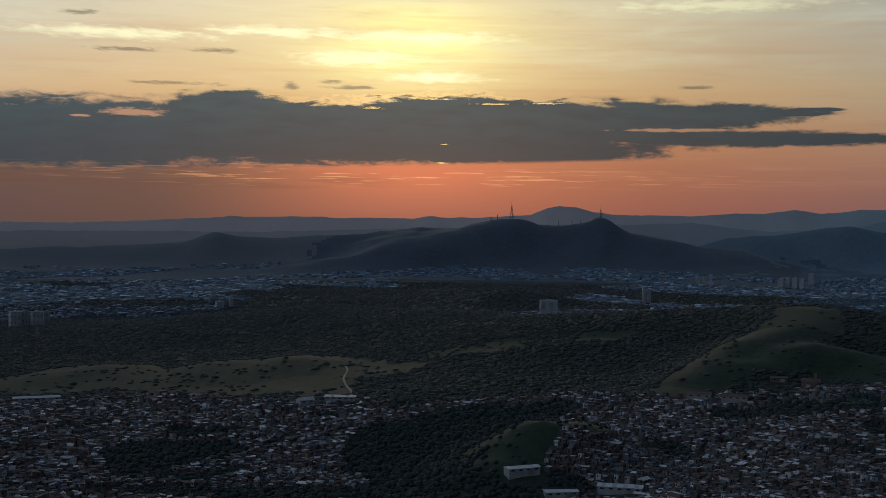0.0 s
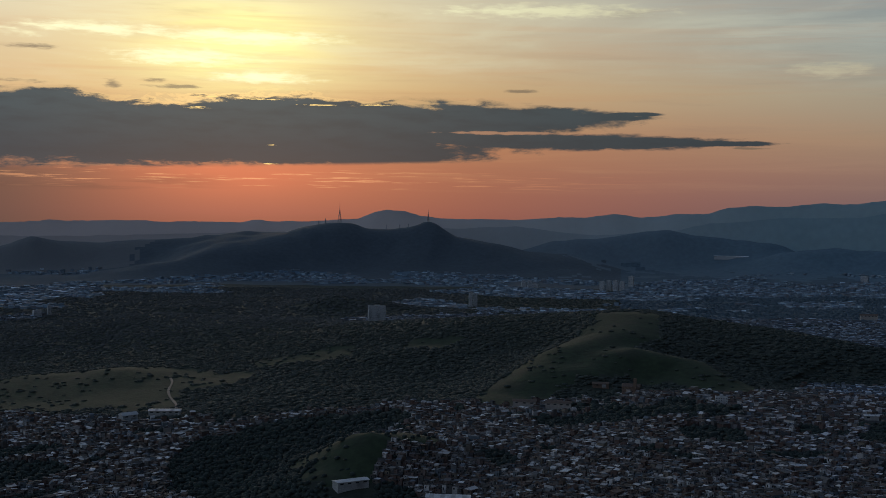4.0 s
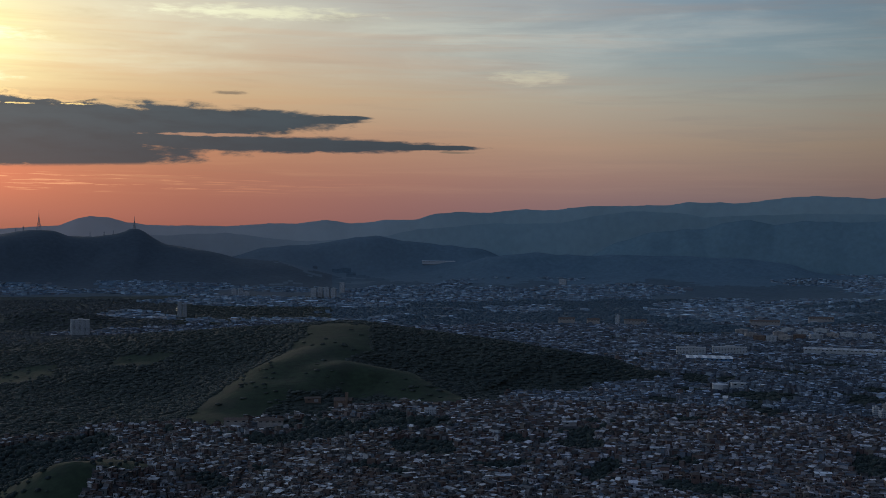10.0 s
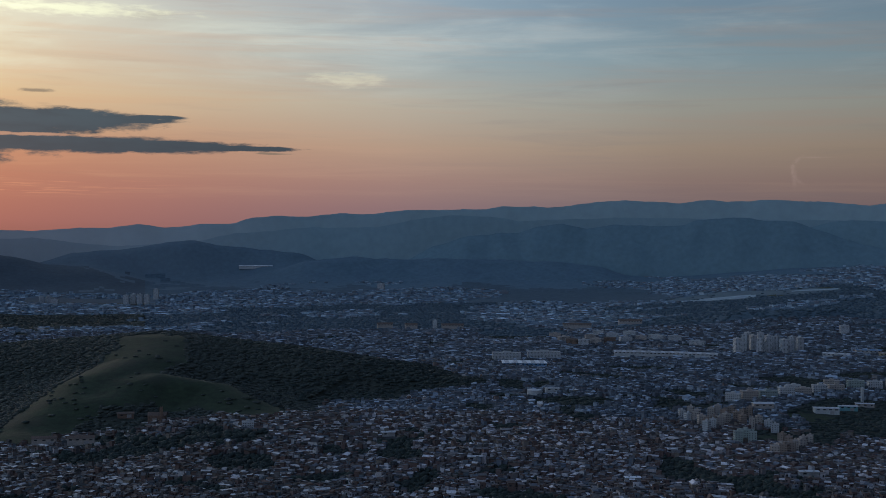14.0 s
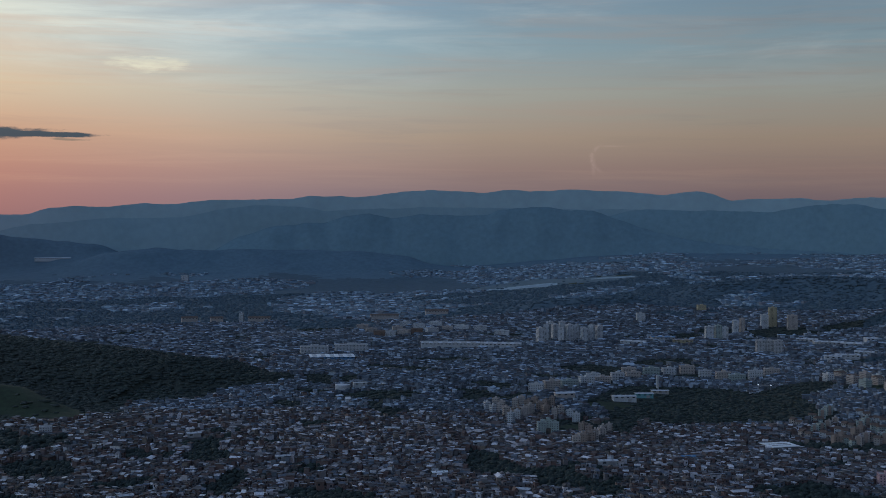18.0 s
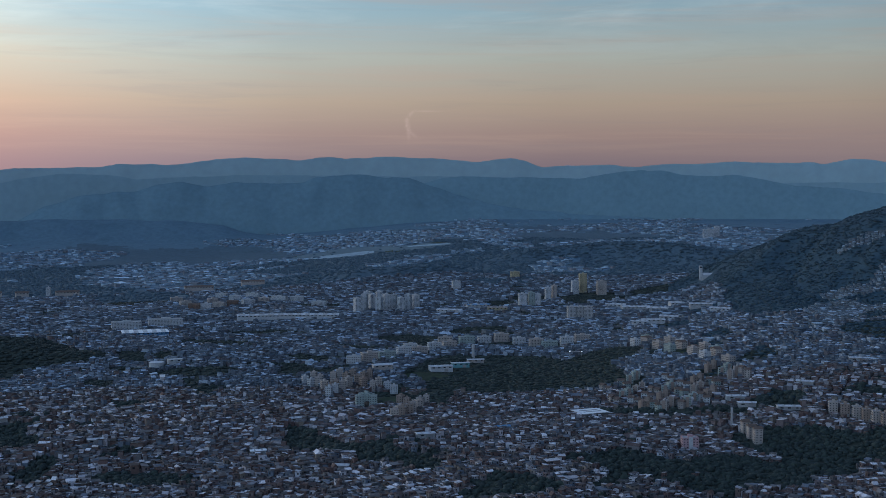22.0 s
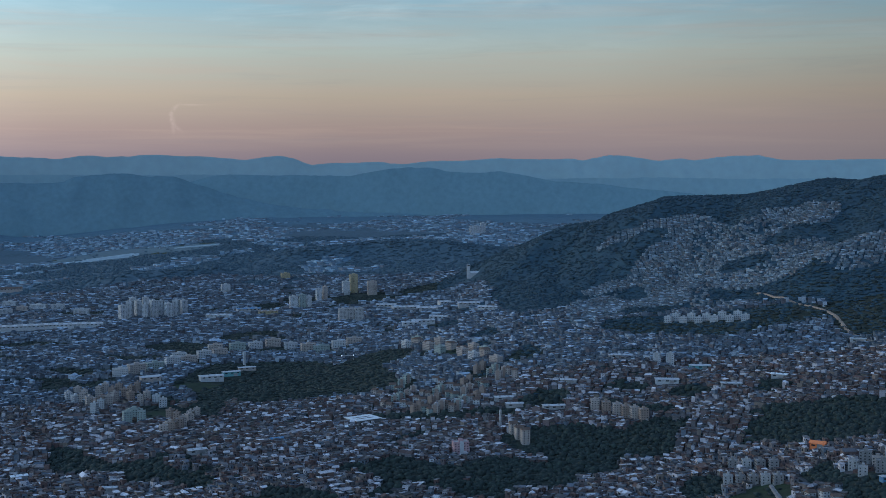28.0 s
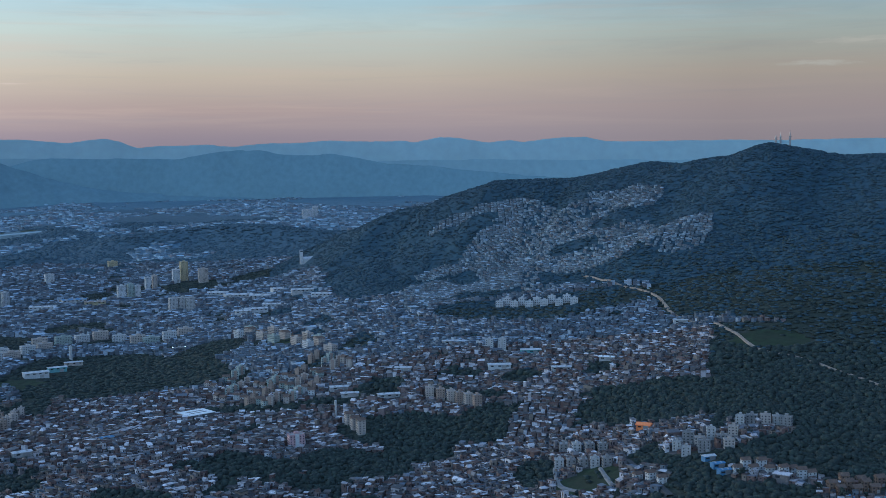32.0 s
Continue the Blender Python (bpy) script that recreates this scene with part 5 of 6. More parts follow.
def near_houses(x, y, turn, w, d, h, g):
    """The houses that the camera passes nearest, each a thing: walls, roof, windows, door, some with a water tank."""
    walls = [material("near_house_wall", [(0.145, 0.114, 0.105), (0.158, 0.162, 0.162), (0.299, 0.318, 0.334), (0.124, 0.095, 0.084), (0.188, 0.199, 0.199), (0.222, 0.209, 0.178), (0.393, 0.427, 0.449), (0.154, 0.199, 0.251)], 0.9, 2.0, 0.25, per="object", stain=(0.15, 0.13, 0.12))]
    roofs = [material("near_house_roof", [(0.184, 0.198, 0.215), (0.117, 0.126, 0.138), (0.276, 0.297, 0.324), (0.167, 0.104, 0.081), (0.142, 0.153, 0.162), (0.335, 0.36, 0.391)], 0.8, 2.0, 0.3, per="object", stain=(0.12, 0.11, 0.10))]
    kinds = []
    for i, (kw, kd, kh, style) in enumerate(((3.5, 3.2, 2.2, 0), (3.7, 3.3, 4.1, 0), (3.4, 3.5, 4.0, 1), (3.9, 3.1, 2.2, 1), (3.6, 3.4, 3.9, 2), (3.4, 3.3, 5.5, 0))):
        ob = new("house")
        words = ("flat-roofed", "sheet-roofed", "gabled")[style]
        tagged(ob, f"small {words} {'three' if kh > 5 else 'two' if kh > 3 else 'one'}-storey house packed among others", "house", "nearest packed houses")
        part("wall", ("hw", i), lambda: cuboid(-kw / 2, kw / 2, -kd / 2, kd / 2, -3, kh), walls[0], ob)
        if style == 0:
            part("parapet", ("hp", i), lambda: parapet(kw, kd, kh + 0.01, 0.45, 0.18), walls[0], ob)
            part("roof", ("hr", i), lambda: cuboid(-kw / 2 + 0.25, kw / 2 - 0.25, -kd / 2 + 0.25, kd / 2 - 0.25, kh + 0.02, kh + 0.12), roofs[0], ob)
            part("water_tank", ("ht",), lambda: tube(0.6, 0.7, 0, 1.0, 10), M_BLUE, ob, "round blue water tank", at=pose(kw * 0.2, kd * 0.2, kh + 0.13))
        elif style == 1:
            v, f = cuboid(-kw / 2 - 0.3, kw / 2 + 0.3, -kd / 2 - 0.3, kd / 2 + 0.3, 0, 0.12)
            part("roof", ("hr", i), lambda: ([(a, b, c + kh + 0.3 + b * 0.09) for a, b, c in v], f), roofs[0], ob)
        else:
            part("roof", ("hr", i), lambda: prism(kw, kd, kh + 0.02, 1.3, 0.3), roofs[0], ob)
        for lev in range(max(1, int(kh / 1.9))):
            for q, dep, off in ((0, kd, kw * 0.24), (180, kd, -kw * 0.24), (90, kw, kd * 0.2)):
                part("window", ("hwin",), lambda: cuboid(-0.4, 0.4, -0.05, 0.05, 0, 0.75), M_GLASS, ob, at=pose(0, 0, 0, 0, 0, q) @ pose(off, -dep / 2 - 0.03, lev * 1.9 + 0.8))
        part("door", ("hdoor",), lambda: cuboid(-0.4, 0.4, -0.04, 0.04, 0, 1.7), M_STEEL, ob, at=pose(-kw * 0.22, -kd / 2 - 0.05, 0.02))
        kinds.append(ob)
    z = ground(x, y)
    first = set()
    for i in range(len(x)):
        k = int(g.integers(len(kinds)))
        m = pose(x[i], y[i], z[i], 0, 0, math.degrees(turn[i]))
        if k in first:
            copy_thing(kinds[k], m)
        else:
            kinds[k].matrix_basis = m
            first.add(k)


# masts and the buildings of the far valley
mast(3.15, 4460, 74, 7.5, "tall steel lattice broadcast tower on the twin peak", lift=-2)
mast(7.2, 4462, 44, 4.0, "slender steel lattice mast on the conical peak", lift=-2)
for b, h in ((2.2, 14), (2.5, 18), (5.3, 20), (5.9, 16), (6.3, 14)):
    mast(b, 4460, h, 1.2, "small steel aerial mast on the ridge", "aerial_mast")
mast(80.0, 2108, 20, 1.1, "thin steel aerial mast on the wooded crest", "aerial_mast")
mast(80.4, 2108, 26, 1.2, "thin steel aerial mast on the wooded crest", "aerial_mast")
mast(79.8, 2112, 15, 1.0, "thin steel aerial mast on the wooded crest", "aerial_mast")

apartment(4.9, 2400, 33, 16, 14, 8, M_WHITE, "long pale apartment slab standing alone below dark woods")
G = "towers of the far suburb"
for b, r, w, s in ((9.2, 2905, 8, 17), (9.42, 2915, 8, 15), (15.2, 3640, 15, 13), (15.5, 3660, 14, 14), (15.8, 3650, 15, 14), (16.1, 3650, 14, 13), (16.5, 3800, 15, 15), (11.6, 3680, 12, 10), (11.9, 3690, 12, 10),
                   (12.15, 3690, 20, 5), (-18.9, 2252, 18, 12), (-18.55, 2262, 14, 12), (-18.0, 2252, 18, 11), (-17.6, 2270, 10, 11), (-10.1, 2632, 16, 6), (-9.6, 2640, 7, 10), (26.6, 4095, 22, 9), (29.1, 2683, 9, 9)):
    apartment(b, r, w, w * 0.8, s, 15 if b < 12 else -12, M_WHITE, "pale concrete tower block in a hazy suburb", G)
apartment(58.7, 3560, 30, 16, 12, 10, M_WHITE, "broad white apartment tower by far fields", G)
apartment(59.05, 3575, 14, 14, 15, 10, M_WHITE, "broad white apartment tower by far fields", G)
for b, r, w, d, m in ((26.8, 2715, 34, 14, M_CREAM), (29.9, 2668, 46, 16, M_CREAM), (28.0, 2690, 26, 14, M_CREAM), (35.6, 2700, 60, 20, M_CREAM), (38.0, 2760, 50, 18, M_CREAM)):
    hall(b, r, w, d, 9, 6, m, M_TILE, "long old institution with clay tile roof", 3.0, name="institution", category="institution")

hall(20.9, 4560, 120, 10, 6, 2, M_WHITE, M_BRIGHT, "very long white-roofed shed in the far valley", 1.5)

# white slabs and the long store
G = "white slab towers"
for i in range(9):
    apartment(42.75 + i * 0.335, 2075 + (i % 3) * 22, 9.5, 14, 12 + (i * 5) % 3, 20 - (i % 2) * 34, M_WHITE, "slender white apartment tower in a close row", G)
apartment(43.2, 2160, 9.5, 13, 14, 10, M_WHITE, "slender white apartment tower in a close row", G)
apartment(43.75, 2165, 9.5, 13, 14, 10, M_WHITE, "slender white apartment tower in a close row", G)
hall(38.6, 2020, 92, 26, 8, 3, M_WHITE, M_SHEET, "very long low white store with pale roof", 1.5, 6, M_GREY, "store", "store")
hall(40.9, 2010, 70, 24, 7, -4, M_WHITE, M_SHEET, "very long low white store with pale roof", 1.5, 5, M_GREY, "store", "store")
hall(33.2, 1780, 62, 38, 6, 4, M_BLUE, M_BRIGHT, "flat white supermarket hall with a blue wall", 1.0, 5, M_WHITE, "supermarket", "supermarket")
for b, r, w in ((32.4, 1880, 42), (34.1, 1915, 50)):
    apartment(b, r, w, 14, 6, 5, M_WHITE, "broad white flat-roofed block behind a supermarket", "blocks behind the supermarket")
G = "brick and white housing estate"
for b, r, w, m in ((35.4, 2190, 20, M_BRICK), (35.9, 2180, 18, M_WHITE), (36.5, 2200, 22, M_CREAM), (37.1, 2230, 20, M_BRICK), (37.8, 2260, 22, M_WHITE), (38.5, 2300, 20, M_CREAM), (39.2, 2340, 30, M_WHITE),
                   (36.2, 2330, 18, M_CREAM), (37.2, 2380, 22, M_WHITE), (35.0, 2290, 20, M_CREAM), (40.0, 2330, 24, M_WHITE), (38.0, 2450, 26, M_WHITE), (36.6, 2480, 22, M_WHITE), (34.6, 2420, 22, M_CREAM), (41.0, 2200, 26, M_WHITE)):
    apartment(b, r, w, 11, 5, (b * 37) % 50 - 25, m, "five-storey estate block in brick or pale render", G, roof=M_TILE if m is M_BRICK else None)
tk = thing("storage_tank", 33.7, 1440, 0, "round white concrete reservoir on a rise", "reservoir", room=11)
part("shell", ("tankshell",), lambda: tube(8.5, 8.5, -4, 8.0, 28), M_WHITE, tk)
part("lid", ("tanklid",), lambda: tube(8.8, 0.4, 8.0, 9.2, 28), M_SHEET, tk)
hall(34.5, 1478, 16, 9, 6, 10, M_WHITE, M_WHITE, "white block beside a reservoir", 0.6, name="pump_house", category="pump house")

# towers in the middle of the town
G = "town towers"
for b, r, w, d, s, m in ((50.35, 2150, 13, 12, 11, M_WHITE), (50.75, 2160, 10, 12, 12, M_GREEN), (51.05, 2155, 9, 12, 11, M_WHITE), (51.5, 2270, 9, 11, 11, M_WHITE), (51.8, 2280, 8, 11, 12, M_CREAM),
                         (52.75, 2345, 13, 12, 12, M_WHITE), (53.1, 2370, 14, 12, 17, M_YELLOW), (53.95, 2335, 17, 12, 12, M_CREAM), (52.6, 1945, 13, 12, 10, M_GREY), (53.0, 1950, 13, 12, 10, M_GREY),
                         (53.35, 1942, 13, 12, 10, M_GREY), (47.3, 2420, 16, 12, 8, M_WHITE), (50.0, 2620, 18, 12, 6, M_YELLOW)):
    apartment(b, r, w, d, s, 12, m, "tall apartment tower over low roofs" if m is not M_YELLOW else "tall yellow apartment tower over low roofs", G)
ch = thing("church", 58.6, 2320, 10, "white church with a tall square bell tower", "church", room=24)
part("nave", ("nave1",), lambda: cuboid(-6, 20, -7, 7, -4, 7), M_WHITE, ch)
part("roof", ("naveroof1",), lambda: [[(x + 7, y, z) for x, y, z in prism(26, 14, 7.02, 3.2)[0]], prism(26, 14, 7.02, 3.2)[1]], M_SHEET, ch)
part("bell_tower", ("bell1",), lambda: cuboid(-11.5, -6.1, -2.7, 2.7, -4, 23), M_WHITE, ch)
part("belfry", ("belfry1",), lambda: cuboid(-11.0, -6.6, -2.75, 2.75, 19, 21.6), M_GLASS, ch, "dark belfry openings")
for b, r, w, d, h, m, rf, tn in ((56.3, 1800, 32, 12, 7, M_WHITE, M_SHEET, 10), (57.0, 1850, 26, 12, 7, M_WHITE, M_SHEET, -8), (55.7, 1790, 22, 12, 7, M_WHITE, M_SHEET, 5), (55.5, 2080, 46, 24, 6, M_GREY, M_SHEET, 12), (56.6, 2010, 40, 26, 6, M_GREY, M_SHEET, -6),
                                 (48.3, 2120, 38, 22, 6, M_GREY, M_BLUE, 10), (49.2, 2080, 32, 16, 6, M_YELLOW, M_OCHRE, 4), (47.0, 2030, 40, 18, 6, M_WHITE, M_SHEET, -10), (57.5, 2090, 36, 20, 6, M_WHITE, M_SHEET, 16), (54.6, 2150, 34, 20, 6, M_GREY, M_SHEET, -4),
                                 (58.4, 1980, 34, 18, 6, M_GREY, M_SHEET, 8), (59.3, 1900, 30, 16, 6, M_WHITE, M_SHEET, -14)):
    hall(b, r, w, d, h, tn, m, rf, "factory hall with a pale sheet roof among houses", 1.4, 3, M_GREY)

# the cream estate, schools and the rows above the wooded hollow
G = "cream estate blocks"
for b, r, m, s in ((40.5, 1318, M_WHITE, 4), (41.1, 1300, M_CREAM, 5), (41.65, 1285, M_OCHRE, 5), (42.2, 1300, M_CREAM, 5), (42.9, 1315, M_OCHRE, 5), (43.6, 1298, M_CREAM, 5), (44.3, 1288, M_WHITE, 4), (43.0, 1192, M_GREEN, 6), (43.35, 1190, M_GREEN, 6),
                   (44.6, 1105, M_CREAM, 5), (45.0, 1120, M_OCHRE, 5), (45.45, 1150, M_CREAM, 5), (45.8, 1190, M_CREAM, 5), (41.6, 1252, M_WHITE, 6), (42.4, 1345, M_OCHRE, 5), (41.8, 1350, M_CREAM, 5), (43.2, 1350, M_OCHRE, 5), (40.9, 1345, M_CREAM, 4), (44.9, 1180, M_OCHRE, 5)):
    for k in (-1, 1):
        apartment(b + 0.14 * k, r + 9 * k * (1 if (b * 10) % 2 < 1 else -1), 5.6 + (b * 13) % 2.4, 6.4, s, (b * 71) % 60 - 30 + 9 * k, m, "five-storey cream estate block with flat roof", G)
hall(46.6, 1425, 26, 12, 6, 14, M_WHITE, M_SHEET, "long school building with a teal end wall", 0.8, 4, M_WHITE, "school", "school")
hall(47.5, 1455, 20, 9, 5, 14, M_TEAL, M_SHEET, "school wing painted teal under a pale roof", 0.8, 0, None, "school", "school")
hall(43.9, 1412, 22, 9, 6, 18, M_CREAM, M_SHEET, "cream school hall with a high pale roof", 1.6, 0, None, "school", "school")
hall(48.2, 1500, 20, 8, 4, 10, M_CREAM, M_SHEET, "low school shed with pale roof", 0.8, 0, None, "school", "school")
water_tower(48.1, 1540, 17, 1.9, "slim white concrete water tower by a school")
G = "pale rows above the hollow"
for i, (b, r) in enumerate(((42.6, 1450), (43.3, 1468), (44.1, 1490), (44.9, 1520), (45.6, 1560), (46.3, 1600), (47.0, 1640), (47.8, 1685), (48.6, 1705), (49.4, 1720), (50.2, 1700), (51.0, 1675), (51.6, 1665), (52.4, 1680), (53.1, 1700), (45.2, 1580), (46.8, 1690))):
    apartment(b, r, 17 + (i * 7) % 5, 9, 4 + i % 2, 10 + (i * 29) % 30 - 15, (M_WHITE, M_CREAM, M_GREEN, M_WHITE, M_CREAM)[i % 5], "four-storey pale housing row beside woods", G)

# the hall with the striped roof and the terraced estate
sh = thing("sports_hall", 53.5, 1150, 32, "sports hall with a flat pale roof and two dark skylight strips", "sports hall", room=19)
part("wall", ("shwall",), lambda: cuboid(-13, 13, -10, 10, -5, 5.0), M_CONCRETE, sh)
part("roof", ("shroof",), lambda: cuboid(-14, 14, -11, 11, 5.02, 5.5), M_BRIGHT, sh, "pale overhanging sheet roof")
for y in (-3.2, 3.2):
    part("skylight", ("shstrip",), lambda: cuboid(-9.5, 9.5, -1.0, 1.0, 5.51, 5.62), M_CONCRETE, sh, "dark skylight strip", at=pose(0, y, 0))
for x in (-9, -3, 3, 9):
    part("window", ("shwin",), lambda: cuboid(-1.8, 1.8, -0.05, 0.05, 2.2, 3.6), M_GLASS, sh, at=pose(x, -10.06, 0))
part("gate", ("gate", 1), lambda: cuboid(-2.2, 2.2, -0.08, 0.08, 0, 3.2), M_STEEL, sh, at=pose(6, -10.1, 0))
hall(52.6, 1102, 15, 8, 4, 22, M_GREY, M_BRIGHT, "low annexe with a pale sheet roof", 0.7, 0, None, "annexe", "annexe")
fl = thing("canopy", 52.8, 1550, 4, "low dark canopy with a white floodlight at each end", "canopy", room=12)
part("roof", ("canroof",), lambda: cuboid(-8, 8, -2.5, 2.5, 6.0, 6.6), M_CONCRETE, fl)
for x in (-7.4, 7.4):
    part("post", ("canpost",), lambda: cuboid(-0.25, 0.25, -0.25, 0.25, -4, 6.0), M_STEEL, fl, at=pose(x, 0, 0))
    part("floodlight", ("canlamp",), lambda: tube(0.55, 0.75, 0, 0.7, 10), M_LAMP, fl, "white floodlight that is switched on", at=pose(x, -2.7, 6.65))
G = "terraced hillside estate"
for i, (b, r) in enumerate(((54.6, 1214), (55.1, 1246), (55.5, 1202), (56.0, 1178), (56.5, 1166), (57.0, 1166), (57.5, 1170), (58.0, 1176), (58.6, 1186), (58.9, 1205), (55.0, 1306), (55.7, 1278), (56.4, 1254), (57.0, 1254), (57.7, 1266), (58.3, 1286),
                            (59.0, 1258), (59.9, 1286), (60.4, 1282), (59.5, 1322), (56.1, 1222), (56.8, 1212), (57.6, 1222), (58.3, 1232), (54.2, 1294), (55.4, 1330), (57.0, 1310), (58.9, 1345))):
    tall = 5 if i in (17, 18) else 3 + i % 2
    for k in (-1, 1):
        apartment(b + 0.13 * k, r + 8 * k * (1 if i % 2 else -1), 5.4 + (i * 11) % 3 * 0.8, 6.2, tall, (i * 47) % 70 - 35 + 11 * k, (M_CREAM, M_GREEN, M_WHITE, M_OCHRE, M_GREEN, M_CREAM)[i % 6], "small estate block with ochre stair tower on a terrace", G, roof=(M_TILE if i % 2 == 0 else None), band=M_OCHRE if i % 2 else None)
G = "stepped tower row"
for b, r, s in ((60.45, 1072, 6), (60.72, 1058, 6), (61.0, 1044, 7)):
    apartment(b, r, 6.6, 6.6, s - 1, 18, M_CREAM, "stepped tower block with orange roof edge", G, roof=M_TILE)
apartment(58.0, 1000, 12.5, 9, 5, 14, M_PINK, "pink and white office block among roofs", band=M_WHITE)
water_tower(59.85, 1095, 16, 1.0, "slim concrete water tower beside houses")
G = "ochre row above the wood"
for i, (b, r) in enumerate(((64.2, 1140), (64.7, 1134), (65.2, 1128), (65.6, 1122), (66.0, 1116), (66.4, 1110))):
    apartment(b, r, 7.4, 7.5, 5, 6 + i * 3, M_OCHRE if i % 2 else M_CREAM, "ochre five-storey block in a row above a wood", G)
for b in (67.0, 67.6):
    apartment(b, 1285, 7.6, 7, 6, -8, M_WHITE, "pair of white apartment towers over low roofs", "white pair", band=M_GREY)
hall(67.45, 1218, 22, 11, 4, 4, M_WHITE, M_SHEET, "hall with pale green sheet roof", 0.9, 0, None)
hall(68.9, 1270, 20, 10, 4, 10, M_TEAL, M_SHEET, "hall with teal walls among houses", 0.9, 0, None)
G = "white compound in the woods"
for i in range(11):
    apartment(67.5 + i * 0.34, 1500 - i * 3 + (i % 2) * 10, 9, 8, 3 + (i * 7) % 2, (i * 31) % 30 - 15, M_WHITE, "white compound block enclosed by dark woods", G)
hall(75.7, 1335, 15, 7, 4, 8, M_WHITE, M_WHITE, "white roofed house at the edge of town", 0.8, 0, None, "house", "house")
hall(74.1, 972, 11, 7, 3.5, -16, M_ORANGE, M_ORANGE, "bright orange roofed hall beside woods", 1.8, 0, None)
for b, r in ((77.4, 852), (77.0, 868), (77.7, 838)):
    hall(b, r, 8.5, 5, 3.2, 32, M_BLUE, M_BLUE if b != 77.0 else M_SHEET, "blue sheet-roofed shed on a wooded spur", 0.9, 2, M_WHITE)
G = "brick blocks by the road"
for i, (b, r) in enumerate(((70.2, 918), (70.75, 912), (71.3, 907), (71.85, 902), (72.4, 897), (70.4, 955), (71.0, 948), (71.6, 942), (72.2, 936))):
    apartment(b, r, 6.6, 7.0, 3, 4 + (i * 17) % 12, M_CONCRETE if i % 3 else M_GREY, "grey walk-up block with open balconies", G)
G = "red-roofed spur houses"
for i, (b, r) in enumerate(((78.3, 838), (78.65, 846), (79.0, 838), (79.35, 846), (79.7, 838), (80.3, 836), (80.7, 842), (81.1, 834), (81.5, 836), (82.4, 812), (82.75, 810), (83.1, 816), (83.45, 812), (83.8, 818), (84.2, 816), (82.9, 826), (83.6, 829), (84.4, 828), (73.8, 850), (74.4, 842), (74.9, 835))):
    apartment(b, r, 5.6, 4.8, 2 + i % 2, 20 + (i * 23) % 20, M_WHITE if i < 9 or i > 17 else M_BRICK, "white house with red clay roof on a spur" if i < 9 or i > 17 else "brick terrace house with red clay roof", G, roof=M_TILE, name="terrace_house")
G = "white blocks on the spur"
for i, (b, r) in enumerate(((75.6, 900), (76.1, 912), (76.6, 903), (77.1, 915), (77.6, 905), (78.1, 917), (76.0, 884), (76.8, 888), (77.9, 893), (78.4, 945), (78.9, 955), (79.5, 948), (80.0, 952), (80.4, 944))):
    apartment(b, r, 6.4 + (i * 5) % 3, 5, 3 + (i * 3) % 2, -14 + (i * 37) % 30, M_CONCRETE if i % 3 == 1 else M_CREAM if i % 3 else M_GREY, "pale walk-up block on a spur in the woods", G)
G = "pale terraces over the hollow"
for i in range(16):
    f = i / 15.0
    apartment(55.5 + 3.9 * f + 0.25 * (i % 2), 1590 - 215 * f + 26 * (i % 3), 8, 15, 4, 24 + (i * 13) % 14, (M_WHITE, M_CREAM, M_GREEN, M_CREAM)[i % 4], "narrow pale housing slab on a slope", G, roof=M_TILE if i % 3 == 1 else None)
for b, r, w, d, tn, m in ((60.0, 1190, 26, 14, 12, M_SHEET), (60.5, 1163, 24, 12, 8, M_SHEET), (62.3, 1150, 30, 12, 14, M_SHEET), (63.0, 1235, 24, 13, -8, M_SHEET), (70.3, 1190, 28, 13, 6, M_SHEET), (65.2, 1330, 26, 12, 10, M_SHEET), (72.4, 1210, 22, 12, -12, M_BRIGHT), (40.0, 1110, 20, 10, 10, M_SHEET),
                          (38.2, 1000, 18, 9, 12, M_BRIGHT), (36.0, 1170, 20, 10, -6, M_SHEET), (45.9, 1010, 22, 11, 16, M_SHEET), (31.0, 1060, 18, 9, 4, M_SHEET), (27.0, 1160, 18, 10, 10, M_SHEET), (49.5, 1030, 16, 10, 20, M_BLUE), (42.0, 930, 18, 9, -10, M_SHEET), (24.0, 960, 16, 9, 14, M_SHEET)):
    hall(b, r, w * 0.66, d * 0.66, 3.6, tn, M_GREY, m, "low workshop hall with a pale sheet roof among houses", 0.9, 2, M_GREY, "workshop", "workshop")

# the sunset end: sheds by the wood, school, church
hall(3.8, 930, 26, 9, 5, 28, M_GREY, M_SHEET, "long shed with a pale roof beside dark woods", 1.0, 0, None)
hall(8.3, 912, 32, 12, 5, -4, M_GREY, M_SHEET, "broad shed with a pale sheet roof below a knoll", 1.0, 4, M_GREY)
hall(5.6, 902, 24, 9, 4, 14, M_GREY, M_SHEET, "low shed with grey roof below a knoll", 0.8, 0, None)
hall(-18.0, 1344, 46, 14, 5, 2, M_GREY, M_WHITE, "long white-roofed shed at the edge of the hills", 1.0, 0, None)
hall(-6.2, 1225, 16, 8, 6, 30, M_WHITE, M_WHITE, "white gabled hall over the valley", 2.4, 0, None)
hall(-4.6, 1245, 30, 13, 5, -8, M_GREY, M_SHEET, "pale-roofed sheds at the end of town", 1.0, 2, M_GREY)
for b, r, w in ((11.75, 1205, 22), (13.3, 1195, 24)):
    hall(b, r, w, 9, 6, -4, M_CREAM, M_TILE, "long school block with clay tile roof", 1.8, 0, None, "school", "school")
ch = thing("church", 16.6, 1278, -10, "brick church with a thin tower at the hill's foot", "church", room=16)
part("nave", ("nave2",), lambda: cuboid(-9, 8, -5, 5, -4, 6), M_BRICK, ch)
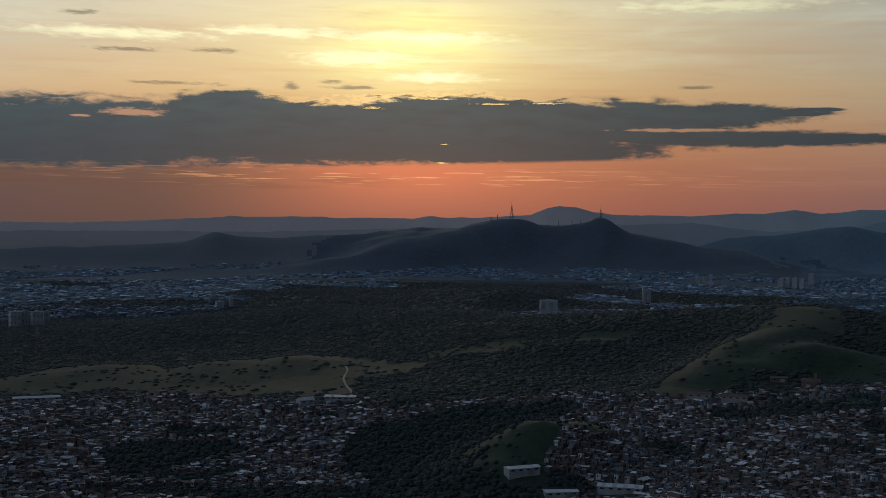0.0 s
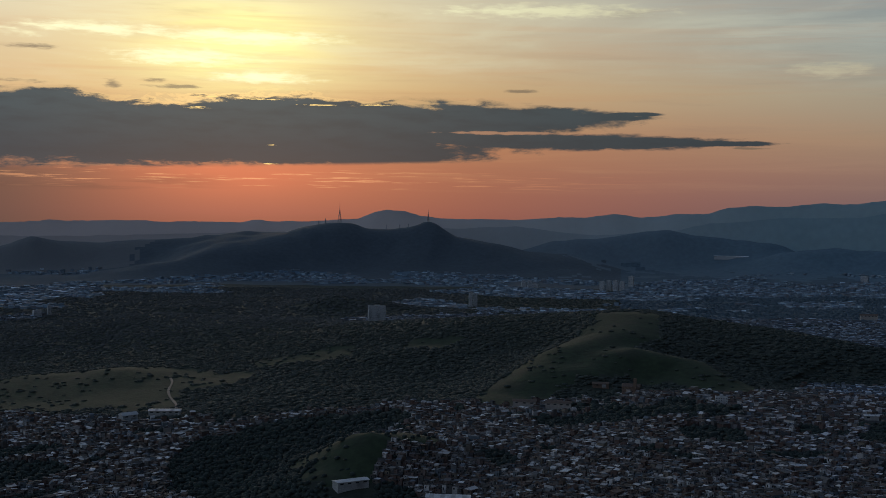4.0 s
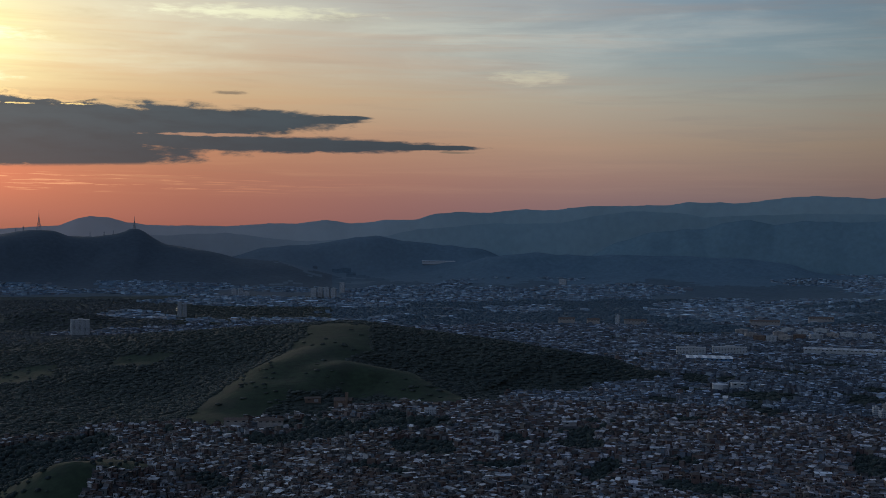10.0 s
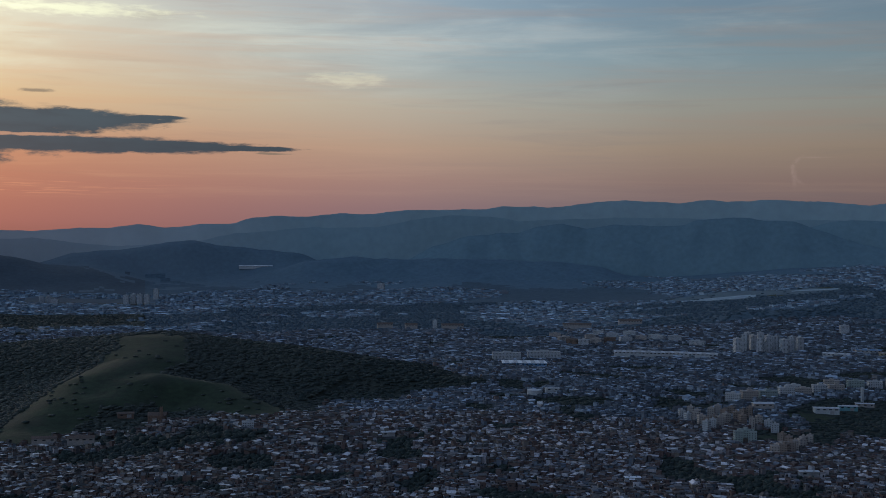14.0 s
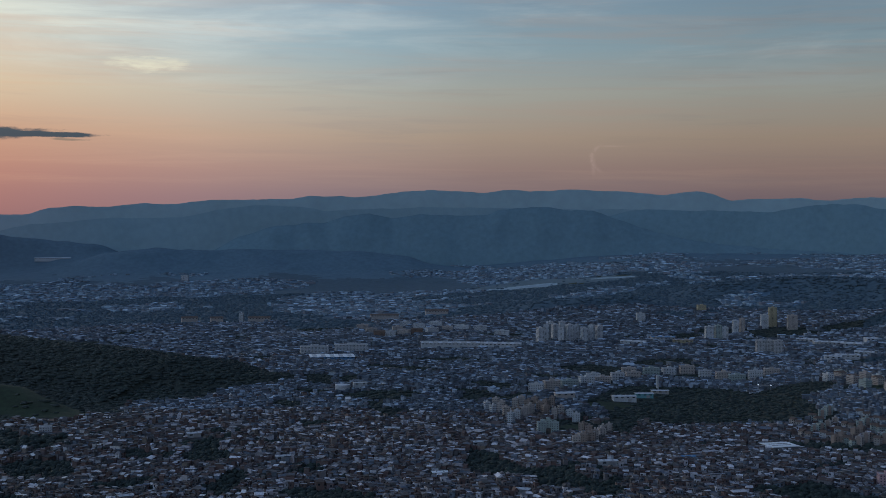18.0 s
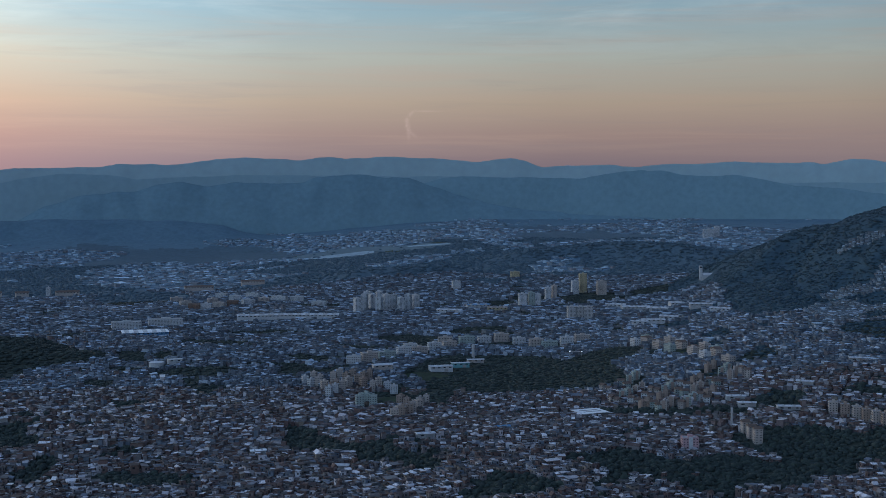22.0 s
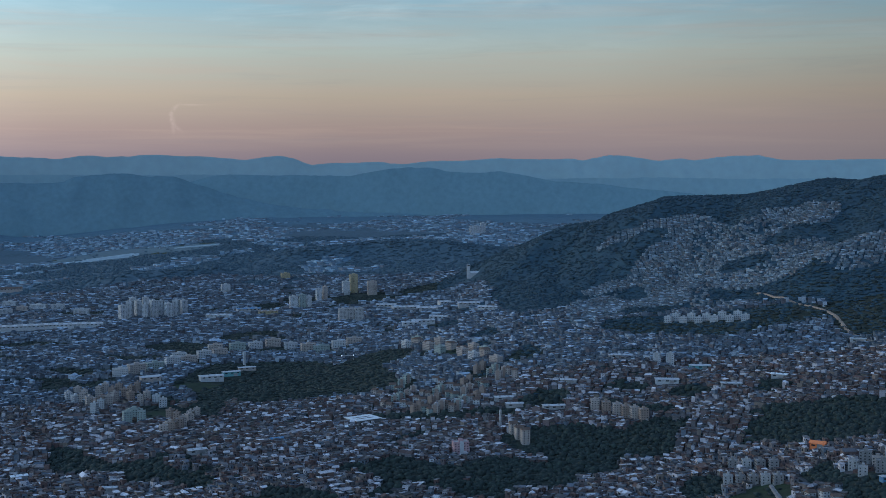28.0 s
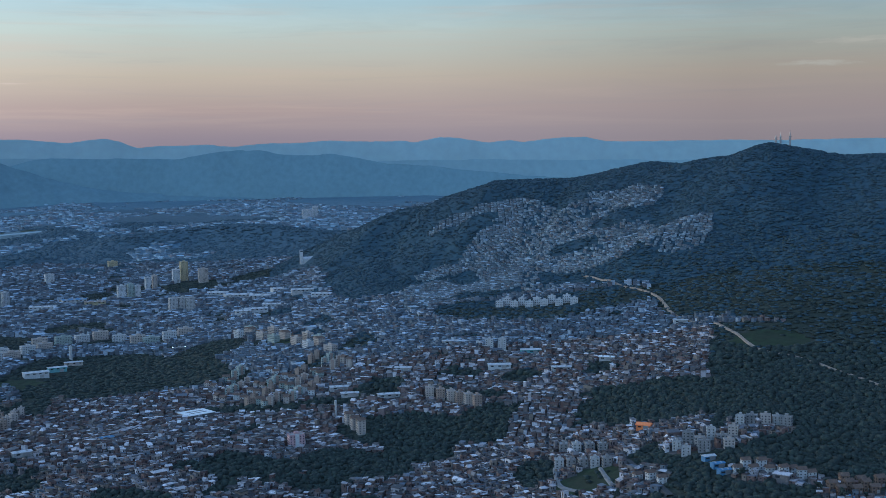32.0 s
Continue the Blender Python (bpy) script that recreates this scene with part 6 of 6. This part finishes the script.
part("roof", ("naveroof2",), lambda: prism(18, 10, 6.02, 3.0), M_TILE, ch)
part("bell_tower", ("bell2",), lambda: cuboid(3.0, 6.0, -6.6, -5.02, -4, 15), M_BRICK, ch)
part("porch", ("porch2",), lambda: cuboid(-4, 0, -6.4, -5.02, -2, 3.4), M_CREAM, ch)
hall(15.2, 1290, 16, 7, 4, 6, M_BRICK, M_TILE, "low brick hall with tile roof by a church", 1.4, 0, None)
apartment(20.6, 1205, 11, 8, 3, 4, M_WHITE, "white three-storey house above packed roofs")

ribbon("dirt_road", [(71.3, 1606), (72.1, 1558), (72.9, 1518), (73.9, 1487), (74.7, 1447), (75.1, 1399), (75.4, 1367), (76.3, 1330), (77.3, 1303)], 2.6, M_EARTH, "pale unpaved road at the foot of the mountain")
ribbon("dirt_road_lower", [(77.3, 1303), (78.2, 1259), (79.2, 1207), (80.7, 1191), (81.7, 1171), (82.4, 1151), (83.6, 1123), (84.7, 1095), (87.0, 1060)], 2.8, M_EARTH, "pale unpaved road along the mountain's edge")
ribbon("street_west", [(70.0, 918), (70.2, 878), (70.6, 862), (71.3, 850)], 2.2, M_CONCRETE, "pale concrete lane beside vacant plots")
ribbon("street_middle", [(72.1, 894), (72.5, 862), (73.0, 826)], 2.2, M_CONCRETE, "pale concrete lane beside vacant plots")
ribbon("street_east", [(73.2, 900), (73.5, 890), (74.5, 843), (75.3, 807)], 4.0, M_ROAD, "asphalt street down the spur")
ribbon("hill_track", [(-4.4, 1520), (-4.3, 1476), (-4.45, 1420), (-4.4, 1380), (-4.1, 1310), (-4.2, 1252)], 2.2, M_EARTH, "pale footpath climbing a grassy slope")


# ---------------------------------------------------------------- single trees along the nearest streets
def tree_kind(i, g):
    ob = new("tree")
    tagged(ob, ("spreading", "tall", "round", "young", "dense")[i % 5] + " dark green broadleaf tree between houses", "tree", "street trees")
    tall = (5.0, 7.0, 5.5, 4.0, 6.0)[i % 5]
    limbs = [((0, 0, tall * 0.4), (math.cos(a) * tall * 0.25, math.sin(a) * tall * 0.25, tall * 0.72)) for a in (0.4 + i, 2.4 + i, 4.5 + i)]
    part("trunk", ("trunk", i), lambda: join(tube(0.28, 0.14, -1.0, tall * 0.7, 7), *[rod(p, q, 0.09) for p, q in limbs]), M_TRUNK, ob)
    tv, tf = knob(2)

    def crown():
        out = []
        for k in range(13):
            a, up = g.uniform(0, 6.28), g.uniform(0.5, 1.05)
            far = tall * g.uniform(0.05, 0.34) * (1.25 - abs(up - 0.75))
            size = tall * g.uniform(0.11, 0.2)
            v = tv * g.uniform(0.72, 1.25, (len(tv), 1)) * size + (math.cos(a) * far, math.sin(a) * far, tall * up)
            out.append((v.tolist(), tf.tolist()))
        return join(*out)
    part("crown", ("crown", i), crown, M_LEAF, ob)
    return ob


def street_trees(count):
    g = np.random.default_rng(77)
    x, y, _ = scatter(800, 1060, -18, 86, 9.0, 78)
    ok = (cover(x, y) == 0) & clear_of(x, y, SITES)
    order = np.argsort(np.hypot(x[ok], y[ok]) + g.uniform(0, 120, int(ok.sum())))[:count]
    x, y = x[ok][order], y[ok][order]
    z = ground(x, y)
    kinds = [tree_kind(i, g) for i in range(5)]
    for i in range(len(x)):
        SITES.append((math.degrees(math.atan2(x[i], y[i])), math.hypot(x[i], y[i]), 3.0))
        m = pose(x[i], y[i], z[i], 0, 0, g.uniform(0, 360))
        if i < 5:
            kinds[i].matrix_basis = m
        else:
            copy_thing(kinds[i % 5], m)


street_trees(150)


# ---------------------------------------------------------------- the packed town and the woods round it all
fill_town()
fill_woods()
